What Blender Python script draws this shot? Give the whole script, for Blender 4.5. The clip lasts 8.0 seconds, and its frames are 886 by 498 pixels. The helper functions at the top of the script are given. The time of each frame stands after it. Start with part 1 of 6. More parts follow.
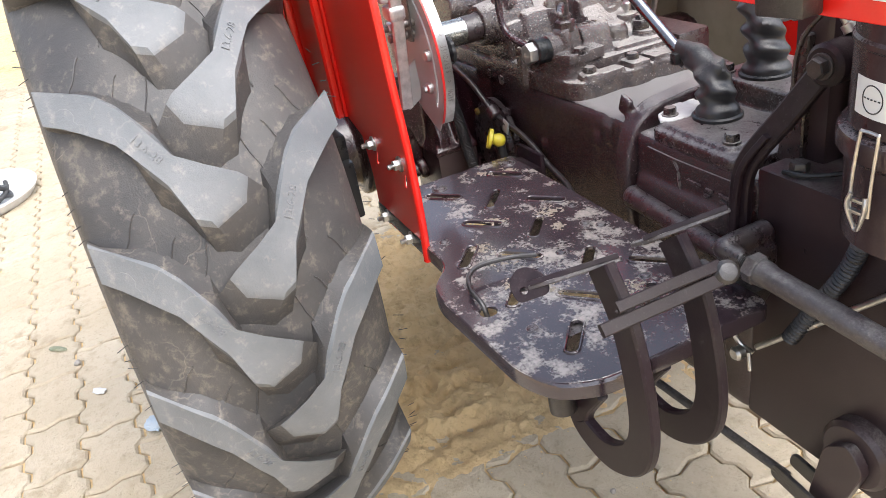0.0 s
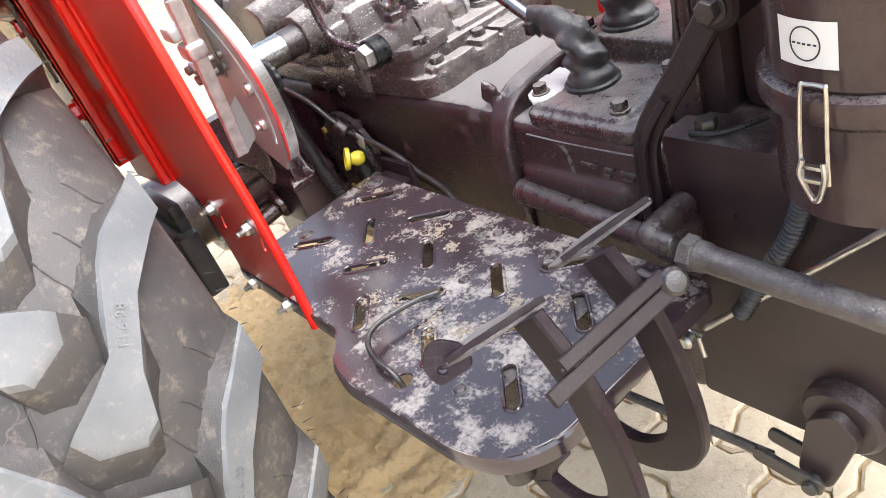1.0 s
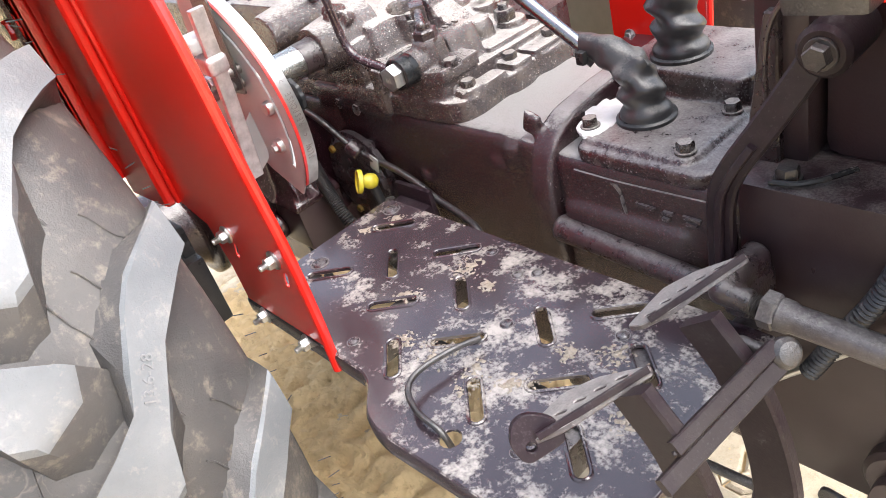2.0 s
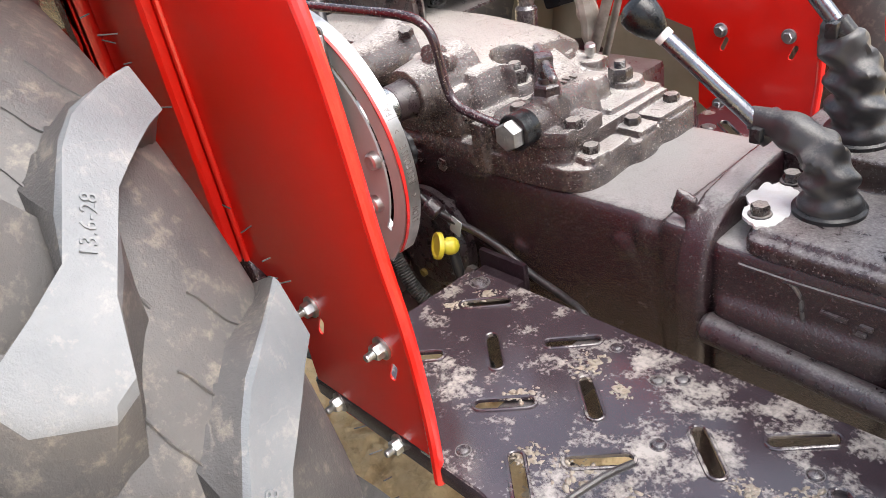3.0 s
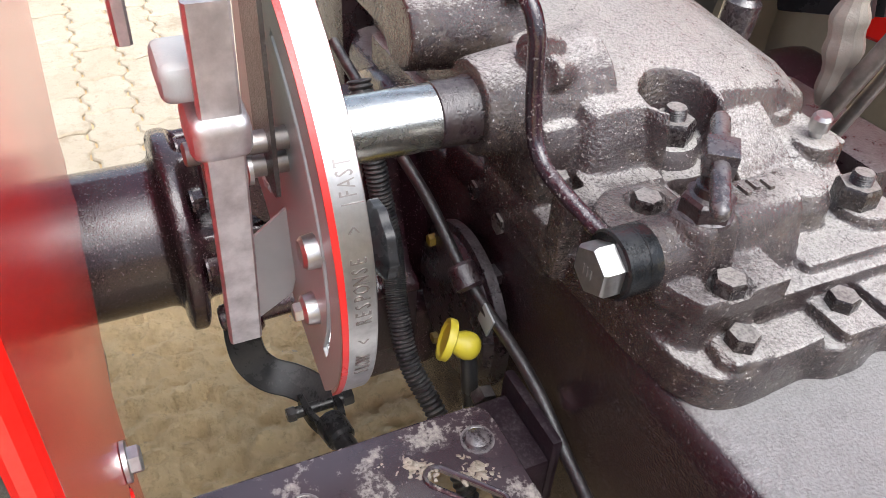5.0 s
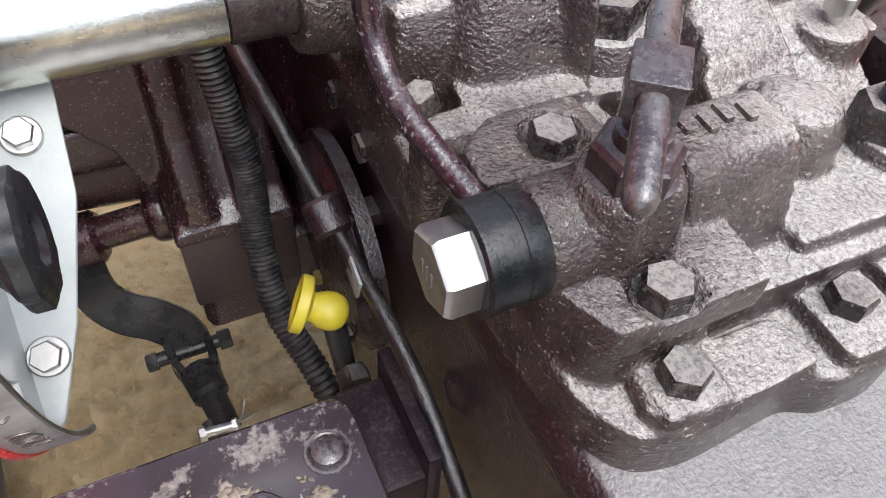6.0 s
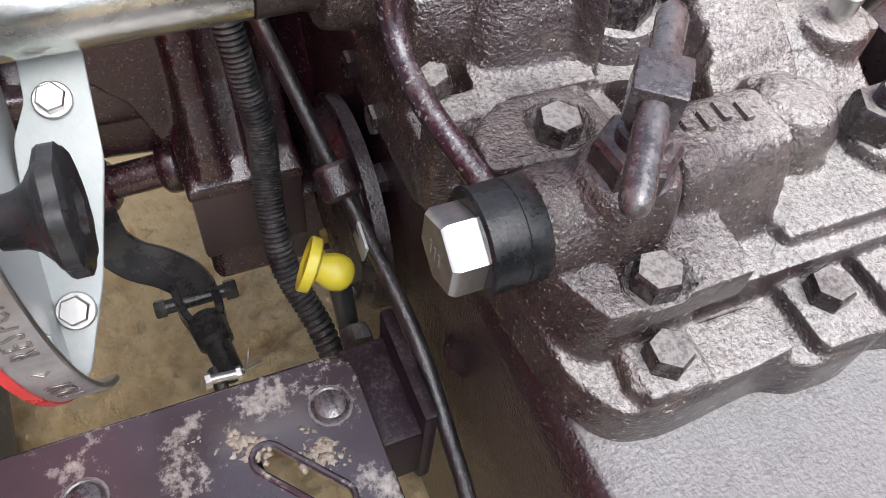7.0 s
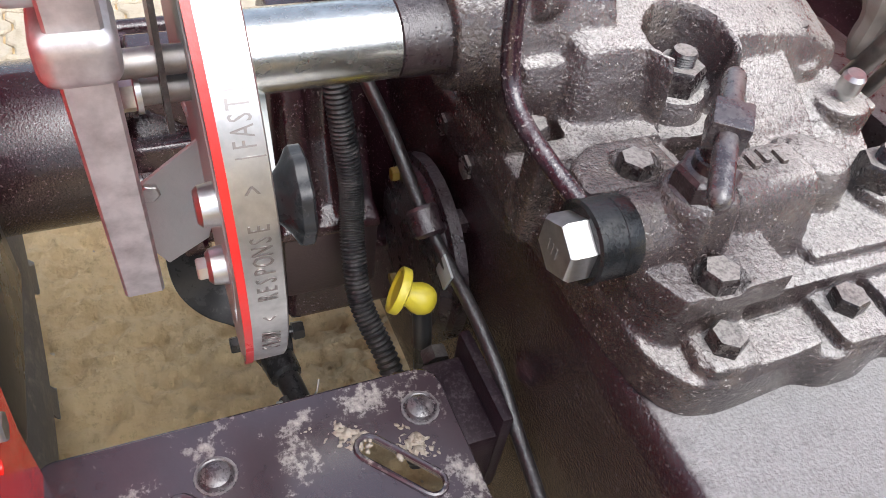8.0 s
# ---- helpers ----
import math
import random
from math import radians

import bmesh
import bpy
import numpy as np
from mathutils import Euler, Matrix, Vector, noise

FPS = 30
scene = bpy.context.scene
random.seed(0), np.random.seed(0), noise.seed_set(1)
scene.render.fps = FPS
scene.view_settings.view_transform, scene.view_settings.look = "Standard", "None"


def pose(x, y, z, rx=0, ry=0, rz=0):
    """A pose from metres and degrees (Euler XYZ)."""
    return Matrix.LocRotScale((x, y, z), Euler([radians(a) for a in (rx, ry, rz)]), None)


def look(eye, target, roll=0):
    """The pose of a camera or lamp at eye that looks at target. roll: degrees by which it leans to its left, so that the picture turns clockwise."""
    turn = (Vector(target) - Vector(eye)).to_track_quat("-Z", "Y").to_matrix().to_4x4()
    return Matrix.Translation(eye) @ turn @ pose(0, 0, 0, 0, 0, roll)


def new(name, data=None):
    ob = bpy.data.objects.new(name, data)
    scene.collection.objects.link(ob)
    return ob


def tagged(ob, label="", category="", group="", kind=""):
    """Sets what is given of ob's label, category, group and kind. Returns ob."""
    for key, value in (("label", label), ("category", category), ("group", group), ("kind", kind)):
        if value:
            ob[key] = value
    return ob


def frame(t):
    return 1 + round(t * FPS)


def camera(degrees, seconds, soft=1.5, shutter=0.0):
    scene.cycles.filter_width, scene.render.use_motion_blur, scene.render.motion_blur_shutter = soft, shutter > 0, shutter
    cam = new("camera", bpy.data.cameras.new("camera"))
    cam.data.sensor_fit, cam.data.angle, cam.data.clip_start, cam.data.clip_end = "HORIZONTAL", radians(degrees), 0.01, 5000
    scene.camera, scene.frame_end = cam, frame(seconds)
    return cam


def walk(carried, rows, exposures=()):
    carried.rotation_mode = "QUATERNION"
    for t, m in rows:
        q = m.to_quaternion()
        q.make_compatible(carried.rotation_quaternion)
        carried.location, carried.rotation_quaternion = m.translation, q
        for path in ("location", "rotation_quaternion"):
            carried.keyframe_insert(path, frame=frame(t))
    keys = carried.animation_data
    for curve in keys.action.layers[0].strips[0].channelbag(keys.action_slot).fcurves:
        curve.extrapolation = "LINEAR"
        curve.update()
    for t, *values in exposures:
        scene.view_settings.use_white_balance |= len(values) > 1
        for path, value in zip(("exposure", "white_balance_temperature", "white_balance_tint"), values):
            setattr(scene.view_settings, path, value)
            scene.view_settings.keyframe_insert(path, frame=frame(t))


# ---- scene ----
cam = camera(60.1, 8.0, soft=0.7)
PATH = [
    (0, (0.998, -0.507, 1.236), (-0.65, 0.105, 0.281), -10.3),
    (0.5, (1.05, -0.456, 1.252), (-0.621, 0.031, 0.267), -22.2),
    (1, (0.836, -0.407, 1.218), (-0.644, 0.419, 0.156), -21.5),
    (1.5, (0.75, -0.382, 1.228), (-0.615, 0.606, 0.15), -16.9),
    (2, (0.708, -0.431, 1.244), (-0.692, 0.494, 0.157), -17.6),
    (2.2, (0.642, -0.443, 1.258), (-0.763, 0.495, 0.186), -16.1),
    (3.3, (0.453, -0.467, 1.24), (-0.891, 0.616, 0.229), -9.3),
    (3.5, (0.467, -0.455, 1.265), (-0.901, 0.603, 0.26), -6.9),
    (4, (0.41, -0.388, 1.251), (-1.002, 0.624, 0.259), -2.8),
    (4.1, (0.371, -0.357, 1.237), (-1.038, 0.647, 0.234), -1.5),
    (4.2, (0.332, -0.313, 1.229), (-1.077, 0.665, 0.2), -0.4),
    (5.3, (0.11, -0.074, 1.16), (-1.241, 0.579, -0.163), 3.9),
    (5.5, (0.078, -0.032, 1.144), (-1.219, 0.617, -0.234), 3.9),
    (6, (0.028, 0.043, 1.099), (-1.119, 0.647, -0.423), 4.4),
    (6.5, (0.009, 0.076, 1.081), (-1.009, 0.65, -0.542), 6.9),
    (7, (0.029, 0.037, 1.122), (-1.021, 0.61, -0.481), 7.7),
    (7.5, (0.083, -0.037, 1.163), (-1.124, 0.588, -0.303), 8.2),
    (8, (0.092, -0.062, 1.155), (-1.136, 0.6, -0.279), 9.4),
]
EXPOSURES = [(0.0, 1.24, 6200, 10), (0.5, 0.79, 6200, 10), (1.0, 1.66, 6250, 10), (1.5, 2.07, 6300, 10), (2.2, 1.72, 6350, 10), (3.5, 1.58, 6450, 10), (4.2, 1.48, 6400, 10), (5.3, 1.16, 6050, 10), (6.5, 1.18, 6050, 10), (7.0, 1.16, 6050, 10), (8.0, 1.20, 6050, 10)]
walk(cam, [(t, look(eye, target, roll)) for t, eye, target, roll in PATH], EXPOSURES)

# ---------------- world, sun, exposure ----------------
world = bpy.data.worlds.new("overcast_sky")
scene.world = world
world.use_nodes = True
wn = world.node_tree.nodes
sky = wn.new("ShaderNodeTexSky")
sky.sky_type = "NISHITA"
sky.sun_disc = False
sky.sun_elevation = radians(58)
sky.sun_rotation = radians(73)
sky.dust_density = 4.0
sky.air_density = 1.0
haze = wn.new("ShaderNodeHueSaturation")
haze.inputs["Saturation"].default_value = 0.55
world.node_tree.links.new(sky.outputs[0], haze.inputs["Color"])
world.node_tree.links.new(haze.outputs[0], wn["Background"].inputs[0])
wn["Background"].inputs[1].default_value = 0.15
sun = new("sun", bpy.data.lights.new("sun", "SUN"))
sun.data.energy = 1.5
sun.data.angle = radians(60)
sun.data.color = (1.0, 0.97, 0.93)
sun.matrix_basis = look((0.97, 0.30, 1.78), (0, 0, 0))

# ---------------- materials ----------------


def shader(name, rough=0.5, metal=0.0, coat=0.0):
    m = bpy.data.materials.new(name)
    m.use_nodes = True
    b = m.node_tree.nodes["Principled BSDF"]
    b.inputs["Roughness"].default_value = rough
    b.inputs["Metallic"].default_value = metal
    b.inputs["Coat Weight"].default_value = coat
    b.inputs["Coat Roughness"].default_value = 0.165
    return m, m.node_tree, b


def add(nt, kind, **inputs):
    n = nt.nodes.new(kind)
    for k, v in inputs.items():
        n.inputs[k.replace("_", " ")].default_value = v
    return n


def noise_of(nt, scale, detail=4.0, rough=0.6, coord=None):
    n = add(nt, "ShaderNodeTexNoise", Scale=scale, Detail=detail, Roughness=rough)
    nt.links.new(coord, n.inputs["Vector"])
    return n.outputs["Fac"]


def ramp(nt, fac, *stops):
    r = nt.nodes.new("ShaderNodeValToRGB")
    nt.links.new(fac, r.inputs[0])
    el = r.color_ramp.elements
    el[0].position, el[0].color = stops[0][0], (*stops[0][1], 1)
    el[1].position, el[1].color = stops[-1][0], (*stops[-1][1], 1)
    for p, c in stops[1:-1]:
        e = el.new(p)
        e.color = (*c, 1)
    return r.outputs[0]


def grey(v):
    return (v, v, v)


def mixed(nt, fac, a, b):
    m = nt.nodes.new("ShaderNodeMix")
    m.data_type = "RGBA"
    for sock, v in ((m.inputs[0], fac), (m.inputs[6], a), (m.inputs[7], b)):
        if isinstance(v, (tuple, float, int)):
            sock.default_value = (*v, 1) if isinstance(v, tuple) else v
        else:
            nt.links.new(v, sock)
    return m.outputs[2]


def calc(nt, op, a, b=0.0, clamp=False):
    m = nt.nodes.new("ShaderNodeMath")
    m.operation = op
    m.use_clamp = clamp
    for sock, v in ((m.inputs[0], a), (m.inputs[1], b)):
        if isinstance(v, (float, int)):
            sock.default_value = v
        else:
            nt.links.new(v, sock)
    return m.outputs[0]


def bumped(nt, b, height, strength=0.3, dist=0.002):
    n = add(nt, "ShaderNodeBump", Strength=strength, Distance=dist)
    nt.links.new(height, n.inputs["Height"])
    nt.links.new(n.outputs[0], b.inputs["Normal"])


def facing_up(nt, sharp=0.45, top=0.85):
    """How far a face looks up: where dust, and the castings' painted sky sheen, can lie."""
    g = nt.nodes.new("ShaderNodeNewGeometry")
    s = nt.nodes.new("ShaderNodeSeparateXYZ")
    nt.links.new(g.outputs["Normal"], s.inputs[0])
    r = nt.nodes.new("ShaderNodeMapRange")
    r.inputs[1].default_value, r.inputs[2].default_value = sharp, top
    nt.links.new(s.outputs["Z"], r.inputs[0])
    return r.outputs[0]


def painted(name, base, second, dust, rough=0.35, dusty=0.5, cover=(0.42, 0.62), grain=40.0, bump=0.25, upward=True, coat=0.0, fine=420.0, speck=0.0, grit=0.5, relief=0.0015, front=0.0, spec=0.5):
    """Paint with two tones, dust where it can settle, and a rough skin."""
    m, nt, b = shader(name, rough, 0.0, coat)
    b.inputs["Specular IOR Level"].default_value = spec
    co = nt.nodes.new("ShaderNodeTexCoord").outputs["Object"]
    big = noise_of(nt, grain * 0.25, 5.0, 0.6, co)
    mid = noise_of(nt, grain, 9.0, 0.7, co)
    small = noise_of(nt, fine, 3.0, 0.6, co)
    tone = mixed(nt, ramp(nt, big, (0.35, grey(0)), (0.68, grey(1))), base, second)
    rough_mid = calc(nt, "ADD", mid, calc(nt, "MULTIPLY", calc(nt, "SUBTRACT", small, 0.5), grit))
    if front:
        ax = nt.nodes.new("ShaderNodeSeparateXYZ")
        nt.links.new(co, ax.inputs[0])
        more = nt.nodes.new("ShaderNodeMapRange")
        more.inputs[1].default_value, more.inputs[2].default_value = -0.10, 0.15
        more.inputs[3].default_value, more.inputs[4].default_value = -0.01, front
        nt.links.new(ax.outputs["X"], more.inputs[0])
        rough_mid = calc(nt, "ADD", rough_mid, more.outputs[0])
    patch = ramp(nt, rough_mid, (cover[0], grey(0)), (cover[1], grey(1)))
    lie = calc(nt, "MULTIPLY", patch, dusty)
    if upward:
        lie = calc(nt, "MULTIPLY", lie, facing_up(nt))
        lie = calc(nt, "ADD", lie, calc(nt, "MULTIPLY", patch, 0.02), True)
    if speck:
        dots = ramp(nt, noise_of(nt, 150.0, 9.0, 0.82, co), (0.66, grey(0)), (0.72, grey(speck)))
        lie = calc(nt, "MAXIMUM", lie, dots)
    col = mixed(nt, lie, tone, dust)
    nt.links.new(col, b.inputs["Base Color"])
    r = calc(nt, "ADD", calc(nt, "MULTIPLY", lie, 0.5), calc(nt, "ADD", calc(nt, "MULTIPLY", big, 0.2), rough - 0.1), True)
    nt.links.new(r, b.inputs["Roughness"])
    h = calc(nt, "ADD", calc(nt, "MULTIPLY", small, 0.6), calc(nt, "ADD", mid, calc(nt, "MULTIPLY", lie, 0.6)))
    bumped(nt, b, h, bump, relief)
    return m


def cast_paint(name, base, second, grime, dust, film=0.9, start=0.15, full=0.97, rough=0.30, bump=0.8, edge=0.35, coat=0.5, fleck=0.15, spec=0.75, oiled=None, blotch=0.7, grit=1.6, grain_lit_dust=1.2):
    """Glossy paint on rough cast iron: sandy grain, a pale film of dust and painted sky sheen on top, worn edges."""
    m, nt, b = shader(name, rough, 0.0, coat)
    b.inputs["Coat Roughness"].default_value = 0.18
    b.inputs["Specular IOR Level"].default_value = spec
    co = nt.nodes.new("ShaderNodeTexCoord").outputs["Object"]
    big = noise_of(nt, 11.0, 4.0, 0.6, co)
    mid = noise_of(nt, 70.0, 6.0, 0.65, co)
    grain = noise_of(nt, 620.0, 3.0, 0.6, co)
    fine = noise_of(nt, 1300.0, 2.0, 0.5, co)
    tone = mixed(nt, ramp(nt, mid, (0.35, grey(0)), (0.66, grey(1))), base, second)
    dirt = calc(nt, "ADD", calc(nt, "MULTIPLY", big, 0.7), calc(nt, "MULTIPLY", mid, 0.4))
    tone = mixed(nt, ramp(nt, dirt, (0.52, grey(0)), (0.66, grey(0.8))), tone, grime)
    geo = nt.nodes.new("ShaderNodeNewGeometry")
    rim = ramp(nt, geo.outputs["Pointiness"], (0.515, grey(0)), (0.57, grey(edge)))
    # pale film on upward faces: dust, with the sky's reflection put into its colour
    lie = calc(nt, "MULTIPLY", facing_up(nt, start, full), film)
    lie = calc(nt, "ADD", lie, rim)
    knobs = noise_of(nt, 300.0, 5.0, 0.72, co)
    wob = calc(nt, "ADD", calc(nt, "MULTIPLY", calc(nt, "SUBTRACT", knobs, 0.5), grit), calc(nt, "MULTIPLY", calc(nt, "SUBTRACT", mid, 0.5), 0.9))
    bare = calc(nt, "MULTIPLY", calc(nt, "SUBTRACT", noise_of(nt, 19.0, 4.0, 0.55, co), 0.5), blotch)
    lie = calc(nt, "ADD", calc(nt, "MULTIPLY", lie, 1.5), calc(nt, "SUBTRACT", calc(nt, "ADD", wob, bare), 0.34))
    lie = calc(nt, "MULTIPLY", calc(nt, "MINIMUM", lie, 1.0, True), calc(nt, "ADD", 0.45 + 0.55 * film, calc(nt, "MULTIPLY", wob, 0.35)), True)
    pits = ramp(nt, noise_of(nt, 430.0, 3.0, 0.6, co), (0.41, grey(max(0.15, 1 - 0.29 * grit))), (0.52, grey(1)))
    lie = calc(nt, "MULTIPLY", lie, pits)
    if oiled:
        # an oil seep that keeps the dust off round one fitting
        far = nt.nodes.new("ShaderNodeVectorMath")
        far.operation = "DISTANCE"
        nt.links.new(co, far.inputs[0])
        far.inputs[1].default_value = oiled
        reach = calc(nt, "ADD", far.outputs["Value"], calc(nt, "MULTIPLY", calc(nt, "SUBTRACT", noise_of(nt, 30.0, 4.0, 0.6, co), 0.5), 0.06))
        lie = calc(nt, "MULTIPLY", lie, ramp(nt, reach, (0.050, grey(0.12)), (0.095, grey(1.0))))
    flecks = ramp(nt, noise_of(nt, 330.0, 4.0, 0.65, co), (0.60, grey(0)), (0.66, grey(fleck)))
    lie = calc(nt, "MAXIMUM", lie, flecks)
    h = calc(nt, "ADD", calc(nt, "MULTIPLY", fine, 0.15), calc(nt, "ADD", calc(nt, "MULTIPLY", noise_of(nt, 420.0, 2.0, 0.5, co), 0.9), calc(nt, "ADD", calc(nt, "MULTIPLY", grain, 0.8), calc(nt, "MULTIPLY", noise_of(nt, 90.0, 2.0, 0.5, co), 0.35))))
    bumped(nt, b, h, bump, 0.0022)
    n = b.inputs["Normal"].links[0].from_socket
    nt.links.new(n, b.inputs["Coat Normal"])
    # dust colour rises on each grain's upper side, painting in its lit relief
    tip = nt.nodes.new("ShaderNodeSeparateXYZ")
    nt.links.new(n, tip.inputs[0])
    flat = nt.nodes.new("ShaderNodeSeparateXYZ")
    nt.links.new(geo.outputs["Normal"], flat.inputs[0])
    relief = calc(nt, "MULTIPLY", calc(nt, "SUBTRACT", tip.outputs["Z"], flat.outputs["Z"]), grain_lit_dust)
    lie = calc(nt, "MULTIPLY", lie, calc(nt, "ADD", 1.0, relief), True)
    nt.links.new(mixed(nt, lie, tone, dust), b.inputs["Base Color"])
    nt.links.new(calc(nt, "ADD", calc(nt, "MULTIPLY", lie, 0.26), calc(nt, "ADD", calc(nt, "MULTIPLY", mid, 0.25), rough - 0.14), True), b.inputs["Roughness"])
    return m


def steel(name, tint, rough=0.25, wear=0.15, scale=60.0, stretch=(1, 1, 1)):
    m, nt, b = shader(name, rough, 1.0)
    tc = nt.nodes.new("ShaderNodeTexCoord").outputs["Object"]
    mp = nt.nodes.new("ShaderNodeMapping")
    mp.inputs["Scale"].default_value = stretch
    nt.links.new(tc, mp.inputs[0])
    co = mp.outputs[0]
    a = noise_of(nt, scale, 5.0, 0.6, co)
    f = noise_of(nt, scale * 7, 3.0, 0.6, co)
    dark = tuple(v * 0.62 for v in tint)
    nt.links.new(mixed(nt, ramp(nt, a, (0.35, grey(0)), (0.7, grey(1))), tint, dark), b.inputs["Base Color"])
    nt.links.new(calc(nt, "ADD", calc(nt, "MULTIPLY", a, wear * 2), rough - wear * 0.6, True), b.inputs["Roughness"])
    bumped(nt, b, f, 0.08, 0.001)
    return m


DUST = (0.46, 0.43, 0.38)
GREY_DUST = (0.36, 0.34, 0.32)
MAROON = cast_paint("maroon_paint", (0.014, 0.006, 0.008), (0.026, 0.013, 0.016), (0.032, 0.024, 0.021), (0.22, 0.21, 0.205), 0.40, 0.45, 1.0, 0.30, 0.35, 0.10, 0.2)
# gearbox and lift cover: the dust colour is paler to hold sky sheen too
MAROON_CAST = cast_paint("maroon_cast_iron", (0.019, 0.006, 0.009), (0.027, 0.011, 0.014), (0.030, 0.020, 0.019), (0.27, 0.260, 0.250), 0.93, 0.80, 0.99, 0.22, 0.55, 0.10, 0.50, 0.20, 0.50, None, 0.5, 0.8)
MAROON_GLOSS = cast_paint("maroon_gloss", (0.024, 0.006, 0.010), (0.036, 0.012, 0.017), (0.028, 0.019, 0.018), (0.20, 0.185, 0.175), 0.15, 0.60, 1.0, 0.22, 0.18, 0.18, 0.5, 0.4, 0.5)
DUST_SHEEN_CAST = cast_paint("dust_sheen_cast_iron", (0.022, 0.010, 0.011), (0.040, 0.026, 0.024), (0.075, 0.056, 0.042), (0.47, 0.442, 0.405), 0.94, 0.54, 0.99, 0.22, 0.75, 0.22, 0.6, 0.28, 0.70, (-0.150, 0.190, 0.890), 0.7, 1.6, 2.2)
PAD_DUST = cast_paint("dusty_pad", (0.045, 0.038, 0.042), (0.075, 0.064, 0.068), (0.08, 0.07, 0.064), (0.29, 0.275, 0.26), 0.9, 0.25, 0.95, 0.35, 0.25, 0.25, 0.2, 0.5, 0.5, None, 0.8, 1.2)
COVER_CAST = cast_paint("greasy_cover", (0.020, 0.009, 0.011), (0.040, 0.027, 0.028), (0.050, 0.040, 0.034), (0.34, 0.325, 0.315), 0.55, 0.55, 1.0, 0.28, 0.30, 0.15, 0.3, 0.5, 0.5, None, 1.2, 1.4)
BOLT_PAINT = cast_paint("dusty_bolt", (0.010, 0.006, 0.007), (0.022, 0.015, 0.015), (0.035, 0.027, 0.022), (0.30, 0.28, 0.255), 0.70, 0.70, 1.0, 0.28, 0.25, 0.22, 0.25, 0.3, 0.45, None, 1.4, 1.6)
CHIPPED = cast_paint("chipped_pipe_paint", (0.012, 0.007, 0.010), (0.034, 0.012, 0.018), (0.030, 0.024, 0.022), (0.30, 0.285, 0.27), 0.30, 0.30, 1.0, 0.22, 0.15, 0.2, 0.4, 0.55, 0.5, None, 1.5, 1.6)
PLATE = painted("plate_paint", (0.025, 0.016, 0.020), (0.046, 0.033, 0.039), (0.40, 0.365, 0.325), 0.16, 0.78, cover=(0.545, 0.690), grain=20.0, bump=0.22, speck=0.55, fine=200.0, grit=0.30, coat=1.0, front=0.050)
PLUM = cast_paint("plum_paint", (0.013, 0.007, 0.010), (0.021, 0.012, 0.016), (0.026, 0.020, 0.019), (0.20, 0.19, 0.19), 0.12, 0.60, 1.0, 0.44, 0.12, 0.12, 0.0, 0.1, 0.25)
TUBE_DUST = cast_paint("dusty_tube", (0.040, 0.030, 0.033), (0.070, 0.058, 0.060), (0.08, 0.07, 0.062), (0.28, 0.265, 0.25), 0.45, 0.35, 1.0, 0.36, 0.30, 0.2, 0.05)
DARK_STEEL = cast_paint("dark_steel", (0.011, 0.009, 0.010), (0.024, 0.020, 0.020), (0.035, 0.03, 0.026), (0.20, 0.19, 0.18), 0.30, 0.45, 1.0, 0.34, 0.3, 0.12, 0.1)
WORN_STEEL = cast_paint("worn_steel", (0.026, 0.018, 0.021), (0.055, 0.045, 0.049), (0.055, 0.047, 0.042), (0.30, 0.285, 0.27), 0.28, 0.40, 1.0, 0.28, 0.18, 0.25, 0.4)
DARK_SIDE = painted("dark_engine_paint", (0.027, 0.016, 0.018), (0.040, 0.026, 0.028), (0.24, 0.225, 0.205), 0.32, 0.5, cover=(0.46, 0.70), grain=25.0, bump=0.3)
RED = painted("red_paint", (0.76, 0.014, 0.007), (0.68, 0.011, 0.007), (0.50, 0.20, 0.14), 0.20, 0.10, grain=18.0, bump=0.05, coat=0.5)
BLACK = painted("black_paint", (0.014, 0.014, 0.015), (0.024, 0.024, 0.025), GREY_DUST, 0.28, 0.04, grain=45.0, bump=0.12, spec=0.28)
RUBBER_BOOT = painted("black_rubber", (0.016, 0.016, 0.018), (0.032, 0.032, 0.034), (0.23, 0.22, 0.2), 0.38, 0.35, grain=40.0, bump=0.12)
CANISTER = painted("canister_paint", (0.032, 0.018, 0.019), (0.048, 0.030, 0.030), GREY_DUST, 0.24, 0.3, grain=20.0, bump=0.08)
YELLOW = painted("yellow_plastic", (0.55, 0.46, 0.02), (0.45, 0.38, 0.03), (0.45, 0.38, 0.2), 0.4, 0.2, grain=40.0, bump=0.1)
YELLOW_DIM = painted("old_yellow_mark", (0.22, 0.15, 0.012), (0.10, 0.07, 0.012), (0.12, 0.10, 0.07), 0.4, 0.4, grain=90.0, bump=0.1)
WHITE = painted("white_label", (0.74, 0.74, 0.72), (0.66, 0.66, 0.64), (0.5, 0.47, 0.42), 0.45, 0.2, grain=25.0, bump=0.05)
WHITE_PAINT = painted("white_overspray", (0.66, 0.66, 0.655), (0.56, 0.55, 0.53), (0.5, 0.47, 0.42), 0.5, 0.25, grain=60.0, bump=0.3)
INK = painted("black_ink", (0.02, 0.02, 0.022), (0.035, 0.035, 0.035), (0.2, 0.2, 0.2), 0.5, 0.1)
RED_LINE = painted("red_stripe", (0.55, 0.015, 0.012), (0.48, 0.02, 0.015), (0.5, 0.3, 0.28), 0.3, 0.1, grain=60.0, bump=0.1)
WHEEL_PAINT = painted("dusty_wheel_paint", (0.20, 0.175, 0.13), (0.27, 0.24, 0.19), DUST, 0.5, 0.4, grain=25.0, bump=0.2)
BOARD = painted("dusty_board", (0.44, 0.37, 0.28), (0.52, 0.45, 0.35), DUST, 0.7, 0.4, grain=30.0, bump=0.3)
